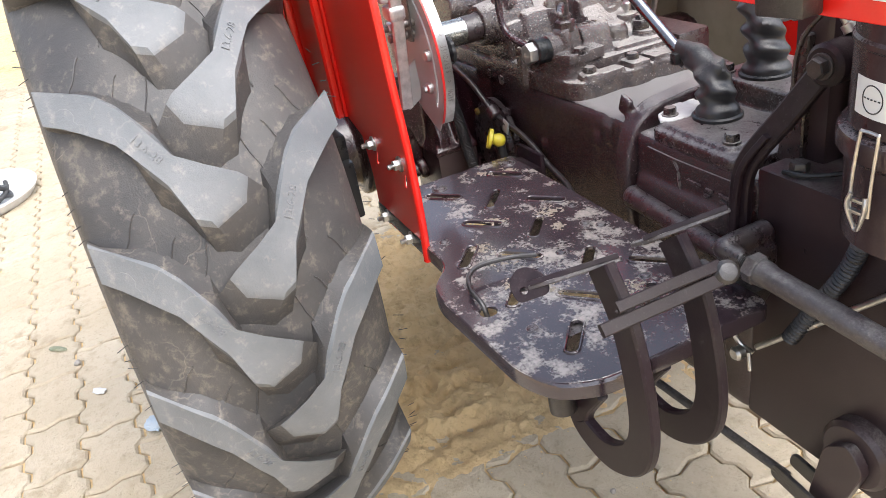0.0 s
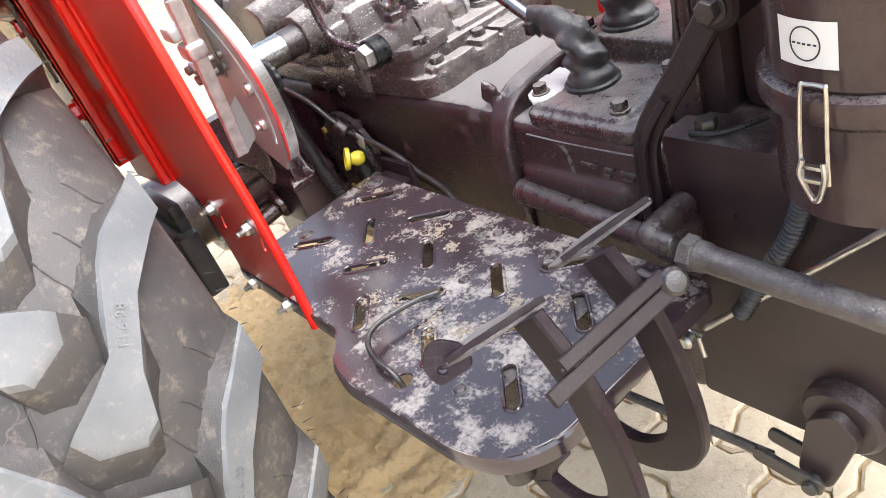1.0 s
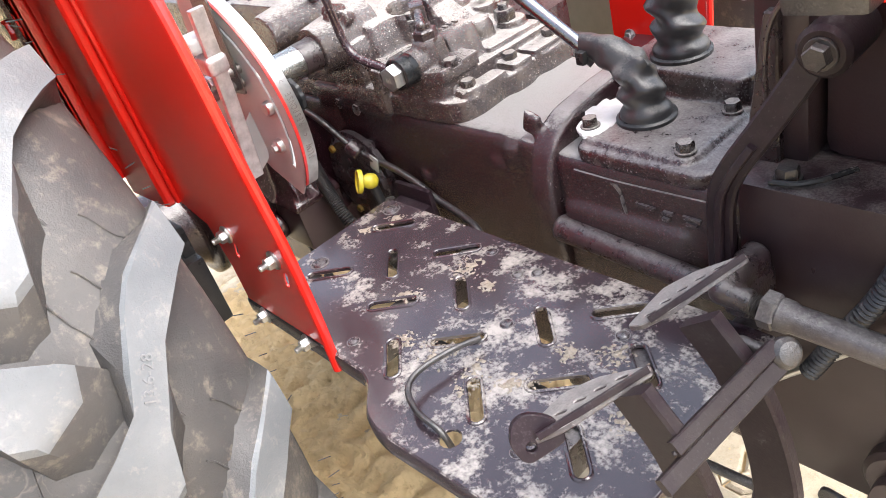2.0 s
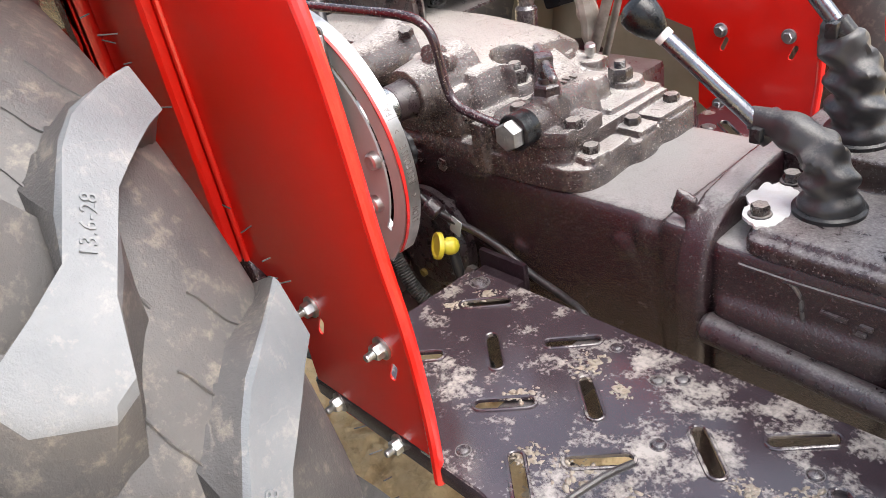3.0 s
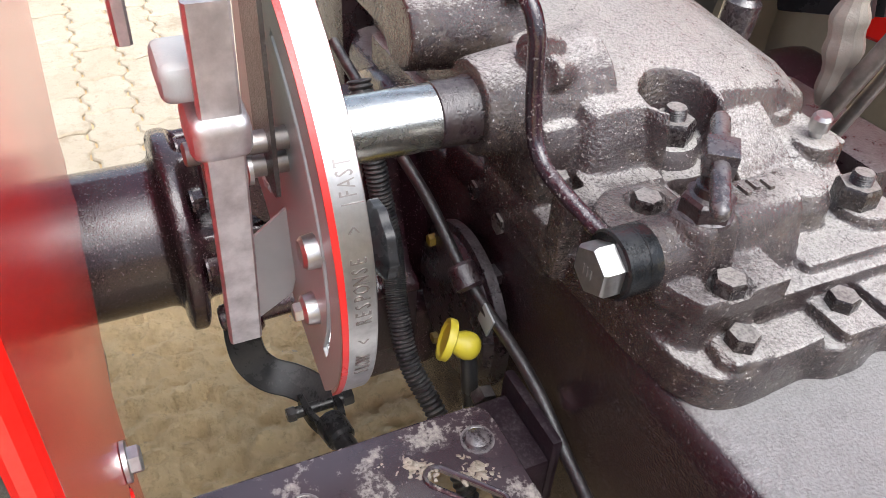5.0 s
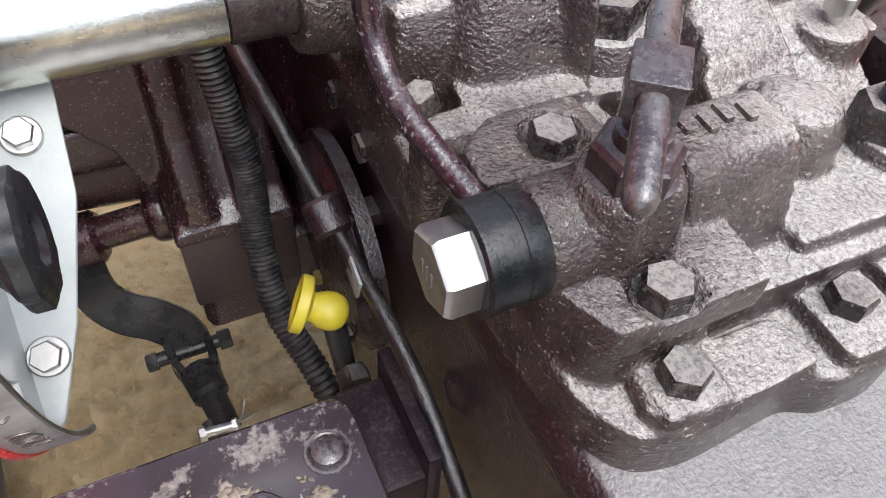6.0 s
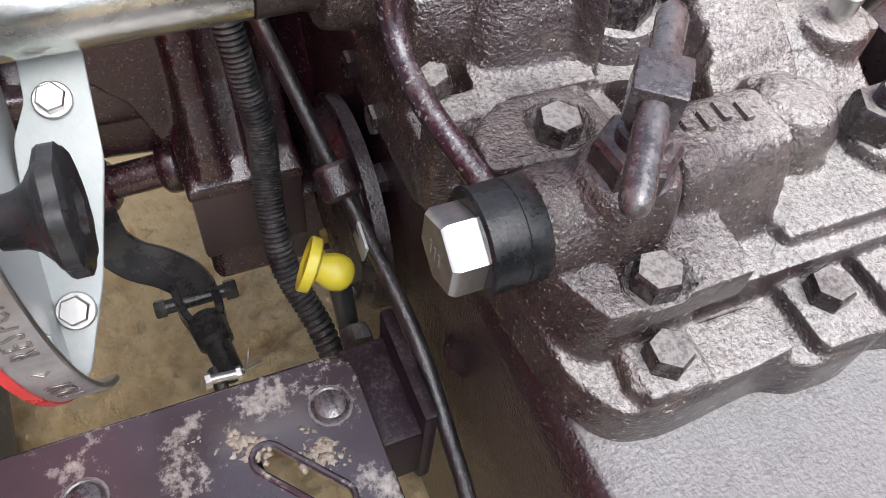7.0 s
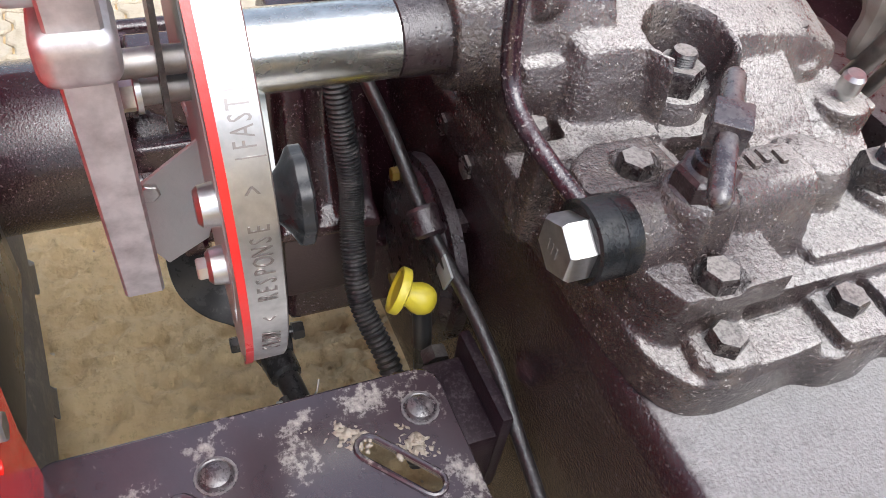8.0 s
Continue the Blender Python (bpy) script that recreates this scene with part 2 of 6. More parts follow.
DRY_CLOTH = painted("plastic_bag", (0.22, 0.20, 0.17), (0.33, 0.30, 0.25), DUST, 0.5, 0.3, grain=60.0, bump=0.5)
LEAF = painted("dry_leaf", (0.13, 0.17, 0.10), (0.20, 0.18, 0.09), DUST, 0.7, 0.3, grain=90.0)
STONE = painted("pebble", (0.30, 0.27, 0.23), (0.42, 0.38, 0.33), DUST, 0.8, 0.4, grain=80.0)
DRY_MUD = painted("dry_mud", (0.25, 0.205, 0.155), (0.31, 0.265, 0.21), (0.35, 0.325, 0.29), 0.85, 0.5, grain=120.0, bump=0.8, fine=500.0)
CRUMB = painted("dry_crumb", (0.32, 0.19, 0.08), (0.40, 0.27, 0.14), DUST, 0.8, 0.3, grain=90.0)
BLUE_SCRAP = painted("blue_scrap", (0.34, 0.42, 0.50), (0.42, 0.48, 0.54), DUST, 0.5, 0.3, grain=60.0)
ZINC = steel("zinc_plate", (0.62, 0.615, 0.60), 0.30)
CHROME = steel("chrome", (0.19, 0.20, 0.225), 0.24, 0.08)
SATIN = steel("satin_steel", (0.74, 0.72, 0.72), 0.46, 0.10)
TUBE_ZINC = steel("bright_tube", (0.74, 0.74, 0.69), 0.22, 0.10, 90.0, (1, 0.6, 1))
DULL_STEEL = steel("dull_steel", (0.36, 0.33, 0.31), 0.42, 0.2)
GALV = painted("galvanised_plate", (0.29, 0.32, 0.31), (0.37, 0.39, 0.385), DUST, 0.35, 0.2, grain=50.0, bump=0.15)


def tyre_material(name, base, worn, dust, cover, scuff):
    m, nt, b = shader(name, 0.55)
    co = nt.nodes.new("ShaderNodeTexCoord").outputs["Object"]
    a = noise_of(nt, 7.0, 6.0, 0.62, co)
    c = noise_of(nt, 55.0, 7.0, 0.7, co)
    f = noise_of(nt, 420.0, 3.0, 0.6, co)
    t = mixed(nt, ramp(nt, a, (0.36, grey(0)), (0.66, grey(1))), base, worn)
    spots = calc(nt, "ADD", calc(nt, "MULTIPLY", c, 0.75), calc(nt, "MULTIPLY", a, 0.25))
    t = mixed(nt, ramp(nt, spots, (cover[0], grey(0)), (cover[1], grey(0.8))), t, dust)
    # fine scuffs and cracks in the rubber
    bend = nt.nodes.new("ShaderNodeVectorMath")
    bend.operation = "MULTIPLY_ADD"
    wave = add(nt, "ShaderNodeTexNoise", Scale=14.0, Detail=4.0)
    nt.links.new(co, wave.inputs["Vector"])
    nt.links.new(wave.outputs["Color"], bend.inputs[0])
    bend.inputs[1].default_value = (0.12, 0.12, 0.12)
    nt.links.new(co, bend.inputs[2])
    cell = add(nt, "ShaderNodeTexVoronoi", Scale=13.0)
    cell.feature = "DISTANCE_TO_EDGE"
    nt.links.new(bend.outputs[0], cell.inputs["Vector"])
    line = ramp(nt, cell.outputs["Distance"], (0.0, grey(1)), (0.022, grey(0)))
    line = calc(nt, "MULTIPLY", line, ramp(nt, noise_of(nt, 5.0, 3.0, 0.6, co), (0.55, grey(0)), (0.68, grey(scuff))))
    t = mixed(nt, line, t, tuple(v * 1.5 for v in dust))
    nt.links.new(t, b.inputs["Base Color"])
    nt.links.new(calc(nt, "ADD", calc(nt, "MULTIPLY", a, 0.4), 0.32, True), b.inputs["Roughness"])
    h = calc(nt, "ADD", c, calc(nt, "SUBTRACT", calc(nt, "MULTIPLY", f, 0.4), line))
    bumped(nt, b, h, 0.6, 0.002)
    return m


TREAD = tyre_material("tyre_carcass", (0.050, 0.048, 0.048), (0.090, 0.083, 0.077), (0.20, 0.172, 0.140), (0.52, 0.66), 0.45)
LUG = tyre_material("tyre_lug", (0.122, 0.130, 0.137), (0.190, 0.195, 0.199), (0.30, 0.28, 0.25), (0.53, 0.70), 0.2)


def sandy(name, base, second, third, bump=0.5):
    m, nt, b = shader(name, 0.85)
    geo = nt.nodes.new("ShaderNodeNewGeometry")
    rnd = nt.nodes.new("ShaderNodeObjectInfo").outputs["Random"]
    co = geo.outputs["Position"]
    a = noise_of(nt, 3.2, 6.0, 0.62, co)
    c = noise_of(nt, 17.0, 9.0, 0.70, co)
    e = noise_of(nt, 60.0, 6.0, 0.70, co)
    f = noise_of(nt, 260.0, 3.0, 0.6, co)
    t = mixed(nt, ramp(nt, a, (0.36, grey(0)), (0.64, grey(1))), base, second)
    t = mixed(nt, ramp(nt, c, (0.50, grey(0)), (0.68, grey(0.75))), t, third)
    t = mixed(nt, ramp(nt, e, (0.56, grey(0)), (0.70, grey(0.55))), t, tuple(v * 0.62 for v in third))
    t = mixed(nt, calc(nt, "MULTIPLY", rnd, 0.28), t, tuple(v * 0.72 for v in base))
    damp = calc(nt, "ADD", noise_of(nt, 1.7, 6.0, 0.65, co), calc(nt, "MULTIPLY", calc(nt, "SUBTRACT", c, 0.5), 0.25))
    t = mixed(nt, ramp(nt, damp, (0.56, grey(0)), (0.64, grey(0.7))), t, tuple(v * 0.80 for v in third))
    nt.links.new(t, b.inputs["Base Color"])
    h = calc(nt, "ADD", calc(nt, "MULTIPLY", c, 2.2), calc(nt, "ADD", calc(nt, "MULTIPLY", e, 0.9), calc(nt, "MULTIPLY", f, 0.35)))
    bumped(nt, b, h, bump, 0.010)
    return m


PAVER = sandy("dusty_paver", (0.48, 0.40, 0.285), (0.56, 0.48, 0.36), (0.40, 0.315, 0.205), 0.6)
SAND = sandy("joint_sand", (0.70, 0.50, 0.255), (0.77, 0.58, 0.32), (0.53, 0.365, 0.185), 1.0)
GLOSS_BLACK = painted("glossy_black_coat", (0.004, 0.0045, 0.005), (0.008, 0.009, 0.010), GREY_DUST, 0.21, 0.02, grain=45.0, bump=0.30, fine=500.0, spec=0.32)

# ---------------- mesh helpers ----------------


def finish(bm, angle=32):
    bmesh.ops.recalc_face_normals(bm, faces=bm.faces)
    me = bpy.data.meshes.new("m")
    bm.to_mesh(me)
    bm.free()
    me.shade_smooth()
    me.set_sharp_from_angle(angle=radians(angle))
    return me


def part(name, bm, material, parent=None, label=""):
    me = bm if isinstance(bm, bpy.types.Mesh) else finish(bm)
    me.name = name
    if not me.materials:
        me.materials.append(material)
    ob = new(name, me)
    ob.parent = parent
    return tagged(ob, label)


def cast(ob, voxel=0.004, rounds=4, pockets=()):
    """Fuse the blocks of a casting into one skin with soft fillets; pockets: (x, y, radius, floor)."""
    r = ob.modifiers.new("fuse", "REMESH")
    r.mode, r.voxel_size, r.use_smooth_shade = "VOXEL", voxel, True
    if pockets:
        me = bpy.data.meshes.new_from_object(ob.evaluated_get(bpy.context.evaluated_depsgraph_get()))
        ob.modifiers.clear()
        for v in me.vertices:
            for x, y, rad, floor in pockets:
                d = math.hypot(v.co.x - x, v.co.y - y)
                if d < rad and v.co.z > floor:
                    v.co.z = floor
        me.materials.clear()
        me.materials.append(ob.data.materials[0])
        ob.data = me
    s = ob.modifiers.new("soften", "SMOOTH")
    s.factor, s.iterations = 0.5, rounds
    return ob


def empty(name, at=(0, 0, 0)):
    ob = new(name)
    ob.location = at
    return ob


def basis(d):
    d = Vector(d).normalized()
    u = d.orthogonal().normalized()
    return u, d.cross(u), d


def box(bm, lo, hi, bevel=0.0, turn=None, segs=2):
    c = [(a + b) / 2 for a, b in zip(lo, hi)]
    s = [abs(b - a) for a, b in zip(lo, hi)]
    m = Matrix.Translation(c)
    if turn:
        m = m @ pose(0, 0, 0, *turn)
    got = bmesh.ops.create_cube(bm, size=1, matrix=m @ Matrix.Diagonal((*s, 1)))
    if bevel:
        vs = set(got["verts"])
        es = [e for e in bm.edges if e.verts[0] in vs]
        bmesh.ops.bevel(bm, geom=es, offset=bevel, segments=segs, profile=0.6, affect="EDGES")
    return bm


def lathe(bm, start, way, profile, segs=24, cap=True):
    """A body turned about the line from start along way; profile: (along, radius)."""
    u, v, d = basis(way)
    start = Vector(start)
    rings = []
    for t, r in profile:
        rings.append([bm.verts.new(start + d * t + (u * math.cos(2 * math.pi * k / segs) + v * math.sin(2 * math.pi * k / segs)) * max(r, 1e-5)) for k in range(segs)])
    for a, b in zip(rings, rings[1:]):
        for k in range(segs):
            bm.faces.new((a[k], a[(k + 1) % segs], b[(k + 1) % segs], b[k]))
    if cap:
        bm.faces.new(rings[0][::-1])
        bm.faces.new(rings[-1])
    return bm


def rod(bm, a, b, r, segs=16, edge=0.0):
    a, b = Vector(a), Vector(b)
    n = (b - a).length
    e = edge or min(r * 0.18, n * 0.2)
    return lathe(bm, a, b - a, ((0, r - e), (e, r), (n - e, r), (n, r - e)), segs)


def smooth_path(pts, steps=8):
    """A soft line through the given points."""
    p = [Vector(q) for q in pts]
    p = [p[0] * 2 - p[1]] + p + [p[-1] * 2 - p[-2]]
    out = []
    for i in range(1, len(p) - 2):
        for k in range(steps):
            t = k / steps
            a, b, c, d = p[i - 1], p[i], p[i + 1], p[i + 2]
            out.append(0.5 * ((2 * b) + (c - a) * t + (2 * a - 5 * b + 4 * c - d) * t * t + (3 * b - a - 3 * c + d) * t ** 3))
    return out + [p[-2]]


def sweep(bm, pts, r, segs=12, steps=8, close=False, radius=None, flat=None):
    """A tube along pts; flat: (half width, half thickness, normal) gives a flat bar instead."""
    line = smooth_path(pts, steps) if steps > 1 else [Vector(q) for q in pts]
    n = len(line)
    rings = []
    side = None
    for i, q in enumerate(line):
        if close:
            d = (line[(i + 1) % n] - line[i - 1]).normalized()
        else:
            d = (line[min(i + 1, n - 1)] - line[max(i - 1, 0)]).normalized()
        if flat:
            nrm = Vector(flat[2]).normalized()
            across = d.cross(nrm).normalized()
            w, th = flat[0], flat[1]
            c = min(w, th) * 0.35
            sec = [(w, th - c), (w - c, th), (c - w, th), (-w, th - c), (-w, c - th), (c - w, -th), (w - c, -th), (w, c - th)]
            rings.append([bm.verts.new(q + across * x + nrm * y) for x, y in sec])
            continue
        if side is None:
            side = d.orthogonal().normalized()
        side = (side - d * side.dot(d)).normalized()
        other = d.cross(side)
        rr = radius(i / (n - 1)) if radius else r
        rings.append([bm.verts.new(q + (side * math.cos(2 * math.pi * k / segs) + other * math.sin(2 * math.pi * k / segs)) * rr) for k in range(segs)])
    k = len(rings[0])
    pairs = list(zip(rings, rings[1:])) + ([(rings[-1], rings[0])] if close else [])
    for a, b in pairs:
        for j in range(k):
            bm.faces.new((a[j], a[(j + 1) % k], b[(j + 1) % k], b[j]))
    if not close:
        bm.faces.new(rings[0][::-1])
        bm.faces.new(rings[-1])
    return bm


def frame_of(axis, at):
    """Turns (u, v, w) into the world: w runs along the axis."""
    at = Vector(at)
    if axis == "z":
        return lambda u, v, w: at + Vector((u, v, w))
    if axis == "y":
        return lambda u, v, w: at + Vector((u, w, v))
    return lambda u, v, w: at + Vector((w, u, v))


def rounded(pts, r, steps=4):
    """A polygon with its corners rounded off."""
    out = []
    n = len(pts)
    for i in range(n):
        p, a, b = Vector(pts[i]), Vector(pts[i - 1]), Vector(pts[(i + 1) % n])
        rr = r[i] if isinstance(r, (list, tuple)) else r
        k = min(rr, (a - p).length * 0.45, (b - p).length * 0.45)
        s, e = p + (a - p).normalized() * k, p + (b - p).normalized() * k
        for j in range(steps + 1):
            t = j / steps
            out.append(tuple((1 - t) ** 2 * s + 2 * t * (1 - t) * p + t * t * e))
    return out


def slab(bm, outline, axis, lo, hi, holes=(), bevel=0.0, at=(0, 0, 0)):
    """A plate with an outline and holes, thick along the axis from lo to hi."""
    to = frame_of(axis, at)
    loops = [outline, *holes]
    edges = []
    for loop in loops:
        vs = [bm.verts.new(to(u, v, lo)) for u, v in loop]
        edges += [bm.edges.new((vs[i], vs[(i + 1) % len(vs)])) for i in range(len(vs))]
    got = bmesh.ops.triangle_fill(bm, edges=edges, use_beauty=True, use_dissolve=False)
    faces = [f for f in got["geom"] if isinstance(f, bmesh.types.BMFace)]
    up = bmesh.ops.extrude_face_region(bm, geom=faces)
    vs = [v for v in up["geom"] if isinstance(v, bmesh.types.BMVert)]
    bmesh.ops.translate(bm, verts=vs, vec=to(0, 0, hi) - to(0, 0, lo))
    if bevel:
        rim = [e for e in bm.edges if len(e.link_faces) == 2 and e.calc_face_angle(0) > 0.9]
        bmesh.ops.bevel(bm, geom=rim, offset=bevel, segments=1, affect="EDGES")
    return bm


def stadium(cx, cy, length, width, deg, steps=6):
    out = []
    h = (length - width) / 2
    ca, sa = math.cos(radians(deg)), math.sin(radians(deg))
    for end in (1, -1):
        for k in range(steps + 1):
            a = math.pi * (k / steps - 0.5)
            x, y = end * (h + width / 2 * math.cos(a)), end * width / 2 * math.sin(a)
            out.append((cx + x * ca - y * sa, cy + x * sa + y * ca))
    return out


def ring(r, n=24, c=(0, 0), a0=0.0, a1=360.0):
    k = n if abs(a1 - a0) >= 360 else n + 1
    return [(c[0] + r * math.cos(radians(a0 + (a1 - a0) * i / n)), c[1] + r * math.sin(radians(a0 + (a1 - a0) * i / n))) for i in range(k)]


def hexagon(bm, at, way, across, high, turn=0.0, dome=0.12):
    """A hexagonal head: across its flats, high along way."""
    u, v, d = basis(way)
    at, rr = Vector(at), across / math.sqrt(3)
    rings = []
    for t, k in ((0, 1.0), (high * 0.82, 1.0), (high, 1 - dome)):
        rings.append([bm.verts.new(at + d * t + (u * math.cos(a) + v * math.sin(a)) * rr * k) for a in (radians(turn + 60 * i) for i in range(6))])
    for a, b in zip(rings, rings[1:]):
        for k in range(6):
            bm.faces.new((a[k], a[(k + 1) % 6], b[(k + 1) % 6], b[k]))
    bm.faces.new(rings[0][::-1])
    bm.faces.new(rings[-1])
    return bm


def bolt(parent, at, way, across, high, washer=0.0, stud=0.0, material=None, turn=0.0, label=""):
    """A bolt head or a nut, with its washer and the end of its stud."""
    d = Vector(way).normalized()
    at = Vector(at)
    bm = bmesh.new()
    if washer:
        lathe(bm, at, d, ((0, washer), (0.0025, washer), (0.003, washer - 0.0006)), 20)
        at = at + d * 0.003
    hexagon(bm, at, d, across, high, turn)
    if stud:
        r = across * 0.29
        n = 5
        prof = [(high * 0.8, r)]
        for k in range(n):
            t = high + stud * k / n
            prof += [(t, r), (t + stud * 0.5 / n, r * 0.9)]
        prof += [(high + stud, r * 0.85)]
        lathe(bm, at, d, prof, 14)
    return part("bolt" if not stud else "nut", bm, material or DULL_STEEL, parent, label)


def lettering(text, size, m, depth, material, parent, name="lettering", align="CENTER"):
    c = bpy.data.curves.new(name, "FONT")
    c.body, c.size, c.extrude, c.align_x, c.align_y = text, size, depth, align, "CENTER"
    c.resolution_u = 2
    tmp = new("tmp_text", c)
    me = bpy.data.meshes.new_from_object(tmp)
    bpy.data.objects.remove(tmp)
    me.transform(m)
    me.materials.clear()
    ob = part(name, me, material, parent)
    return ob

# ---------------- ground ----------------
# x runs to the tractor's front, y to its left, z up.


def make_ground():
    bm = bmesh.new()
    bmesh.ops.create_grid(bm, x_segments=8, y_segments=8, size=120, matrix=Matrix.Translation((0, 0, -0.0125)))
    g = part("ground", bm, SAND)
    tagged(g, "dusty sand bed under the interlocking pavers of a yard", "ground", kind="structure")
    long, wide, gap = 0.232, 0.140, 0.0065
    tooth = [(0.0, 0.0), (0.16, 0.0), (0.25, 0.020), (0.41, 0.020), (0.50, 0.0), (0.66, 0.0), (0.75, 0.020), (0.91, 0.020), (1.0, 0.0)]

    def outline(inset):
        side = [(u * long, v) for u, v in tooth]
        low = [(min(max(x, inset), long - inset), y + inset) for x, y in side]
        high = [(min(max(x, inset), long - inset), y + wide - inset) for x, y in reversed(side)]
        right = [(long - inset + 0.012, wide * 0.36), (long - inset - 0.006, wide * 0.66)]
        left = [(inset - 0.006, wide * 0.66), (inset + 0.012, wide * 0.36)]
        return low + right + high + left

    def paver_mesh():
        bm = bmesh.new()
        out, inner = outline(gap / 2), outline(gap / 2 + 0.006)
        rings = [[bm.verts.new((x, y, z)) for x, y in pts] for pts, z in ((out, -0.03), (out, -0.005), (inner, 0.0))]
        n = len(out)
        for a, b in zip(rings, rings[1:]):
            for k in range(n):
                bm.faces.new((a[k], a[(k + 1) % n], b[(k + 1) % n], b[k]))
        bm.faces.new(rings[-1])
        return finish(bm)

    return g, paver_mesh(), long, wide


ground, PAVER_MESH, PAVER_LONG, PAVER_WIDE = make_ground()

# ---------------- the tractor ----------------
tractor = empty("tractor")
tagged(tractor, "dusty red and maroon farm tractor without a seat on pavers", "tractor")
MID = 0.286

# ---- rear wheel: a ribbed 13.6-28 tyre on a disc rim ----
HUB = Vector((-0.485, -0.435, 0.635))


def crown(w):
    return 0.646 - 0.062 * abs(w / 0.17) ** 2.2


def make_wheel(hub, mirror=1.0):
    wheel = empty("rear_wheel")
    wheel.parent = tractor
    tagged(wheel, "tall rear wheel with a dusty lugged farm tyre")
    bm = bmesh.new()
    ws = [-0.165 + 0.33 * k / 18 for k in range(19)]
    prof = [(-0.12, 0.36), (-0.155, 0.39), (-0.178, 0.46), (-0.182, 0.52), (-0.174, 0.555)]
    prof += [(w, crown(w) - 0.028 - 0.005 * math.cos(w * 18) - 0.018 * max(0.0, (w - 0.085) / 0.08) ** 1.5) for w in ws]
    prof += [(0.172, 0.532), (0.177, 0.50), (0.175, 0.45), (0.155, 0.39), (0.12, 0.36)]
    segs = 108
    rings = [[bm.verts.new(hub + Vector((r * math.cos(2 * math.pi * k / segs), w * mirror, r * math.sin(2 * math.pi * k / segs)))) for k in range(segs)] for w, r in prof]
    for a, b in zip(rings, rings[1:]):
        for k in range(segs):
            bm.faces.new((a[k], a[(k + 1) % segs], b[(k + 1) % segs], b[k]))
    tyre = part("tyre", bm, TREAD, wheel)
    shape = [(43.3, -0.172), (38.2, -0.103), (36.0, -0.084), (29.3, -0.043), (27.4, -0.012), (25.5, 0.024), (22.9, 0.013), (21.2, -0.026), (22.0, -0.044), (26.4, -0.060), (32.5, -0.101), (38.6, -0.172)]
    centre = (30.0, -0.07)

    def fine(side):
        pts = [(a - centre[0], w) for a, w in shape]
        out = []
        for i in range(len(pts)):
            p, q = pts[i], pts[(i + 1) % len(pts)]
            n = max(1, int(math.hypot((q[0] - p[0]) * 0.011, q[1] - p[1]) / 0.022))
            out += [(p[0] + (q[0] - p[0]) * k / n, p[1] + (q[1] - p[1]) * k / n) for k in range(n)]
        return [(a, w * side) for a, w in out]

    def lug_mesh(side):
        bm = bmesh.new()
        pts = fine(side)
        rows = []
        for grow, drop in ((1.62, 0.040), (1.30, 0.024), (1.07, 0.005), (0.97, 0.0)):
            row = []
            for a, w in pts:
                cw = centre[1] * side
                flare = 1 + (grow - 1) * (1 - 0.85 * min(1.0, max(0.0, (abs(w) - 0.10) / 0.06))) if grow > 1 else grow
                edge = w if abs(w) > 0.165 else cw + (w - cw) * flare
                edge = max(-0.174, min(0.174, edge))
                aa = a * grow if grow < 1.05 else a + math.copysign(1, a) * (flare - 1) * 9
                rad = crown(max(-0.17, min(0.17, edge))) - drop - (0.034 * max(0.0, (abs(edge) - 0.085) / 0.08) if drop > 0.03 else 0.0)
                row.append(bm.verts.new((rad * math.cos(radians(aa)), edge * mirror, rad * math.sin(radians(aa)))))
            rows.append(row)
        n = len(pts)
        for a, b in zip(rows, rows[1:]):
            for k in range(n):
                bm.faces.new((a[k], a[(k + 1) % n], b[(k + 1) % n], b[k]))
        wall = n * 2
        for i, f in enumerate(bm.faces):
            f.material_index = 1 if i < wall else 0
        bmesh.ops.triangle_fill(bm, edges=[bm.edges.get((rows[-1][k], rows[-1][(k + 1) % n])) for k in range(n)], use_beauty=True)
        me = finish(bm, 30)
        me.materials.append(LUG)
        me.materials.append(TREAD)
        return me

    meshes = {1: lug_mesh(1), -1: lug_mesh(-1)}
    for k in range(18):
        for side, shift in ((1, 0.0), (-1, -10.0)):
            ob = part("lug", meshes[side], LUG, wheel)
            ang = radians(centre[0] + shift + 20 * k)
            ob.matrix_basis = Matrix.Translation(hub) @ Matrix.Rotation(-ang, 4, "Y")
    # raised size marks along the lugs in front
    for k in range(-2, 3):
        for side, shift in ((1, 0.0), (-1, -10.0)):
            a = radians(30.8 + shift + 20 * k)
            w = -0.070 * side
            tang = Vector((-math.sin(a), 0, math.cos(a)))
            slope = (crown(w + 0.01) - crown(w - 0.01)) / 0.02
            up = (Vector((math.cos(a), 0, math.sin(a))) - Vector((0, slope * mirror, 0))).normalized()
            run = (Vector((0, 0.52 * mirror, 0)) - tang * 0.855 * side)
            run = (run - up * run.dot(up)).normalized()
            tall = up.cross(run)
            p = hub + Vector((math.cos(a), 0, math.sin(a))) * crown(w) + Vector((0, w * mirror, 0))
            m = Matrix((run, tall, up)).transposed().to_4x4()
            m.translation = p
            lettering("13.6-28", 0.0150, m, 0.0007, LUG, wheel)
    bm = bmesh.new()
    lathe(bm, hub + Vector((0, -0.13, 0)), (0, 1, 0), ((0, 0.375), (0.01, 0.36), (0.05, 0.335), (0.21, 0.335), (0.25, 0.36), (0.26, 0.375)), 64, False)
    part("rim", bm, WHEEL_PAINT, wheel)
    bm = bmesh.new()
    lathe(bm, hub + Vector((0, -0.02, 0)), (0, 1, 0), ((0, 0.08), (0.01, 0.20), (0.03, 0.335), (0.04, 0.335), (0.02, 0.20), (0.03, 0.10)), 48)
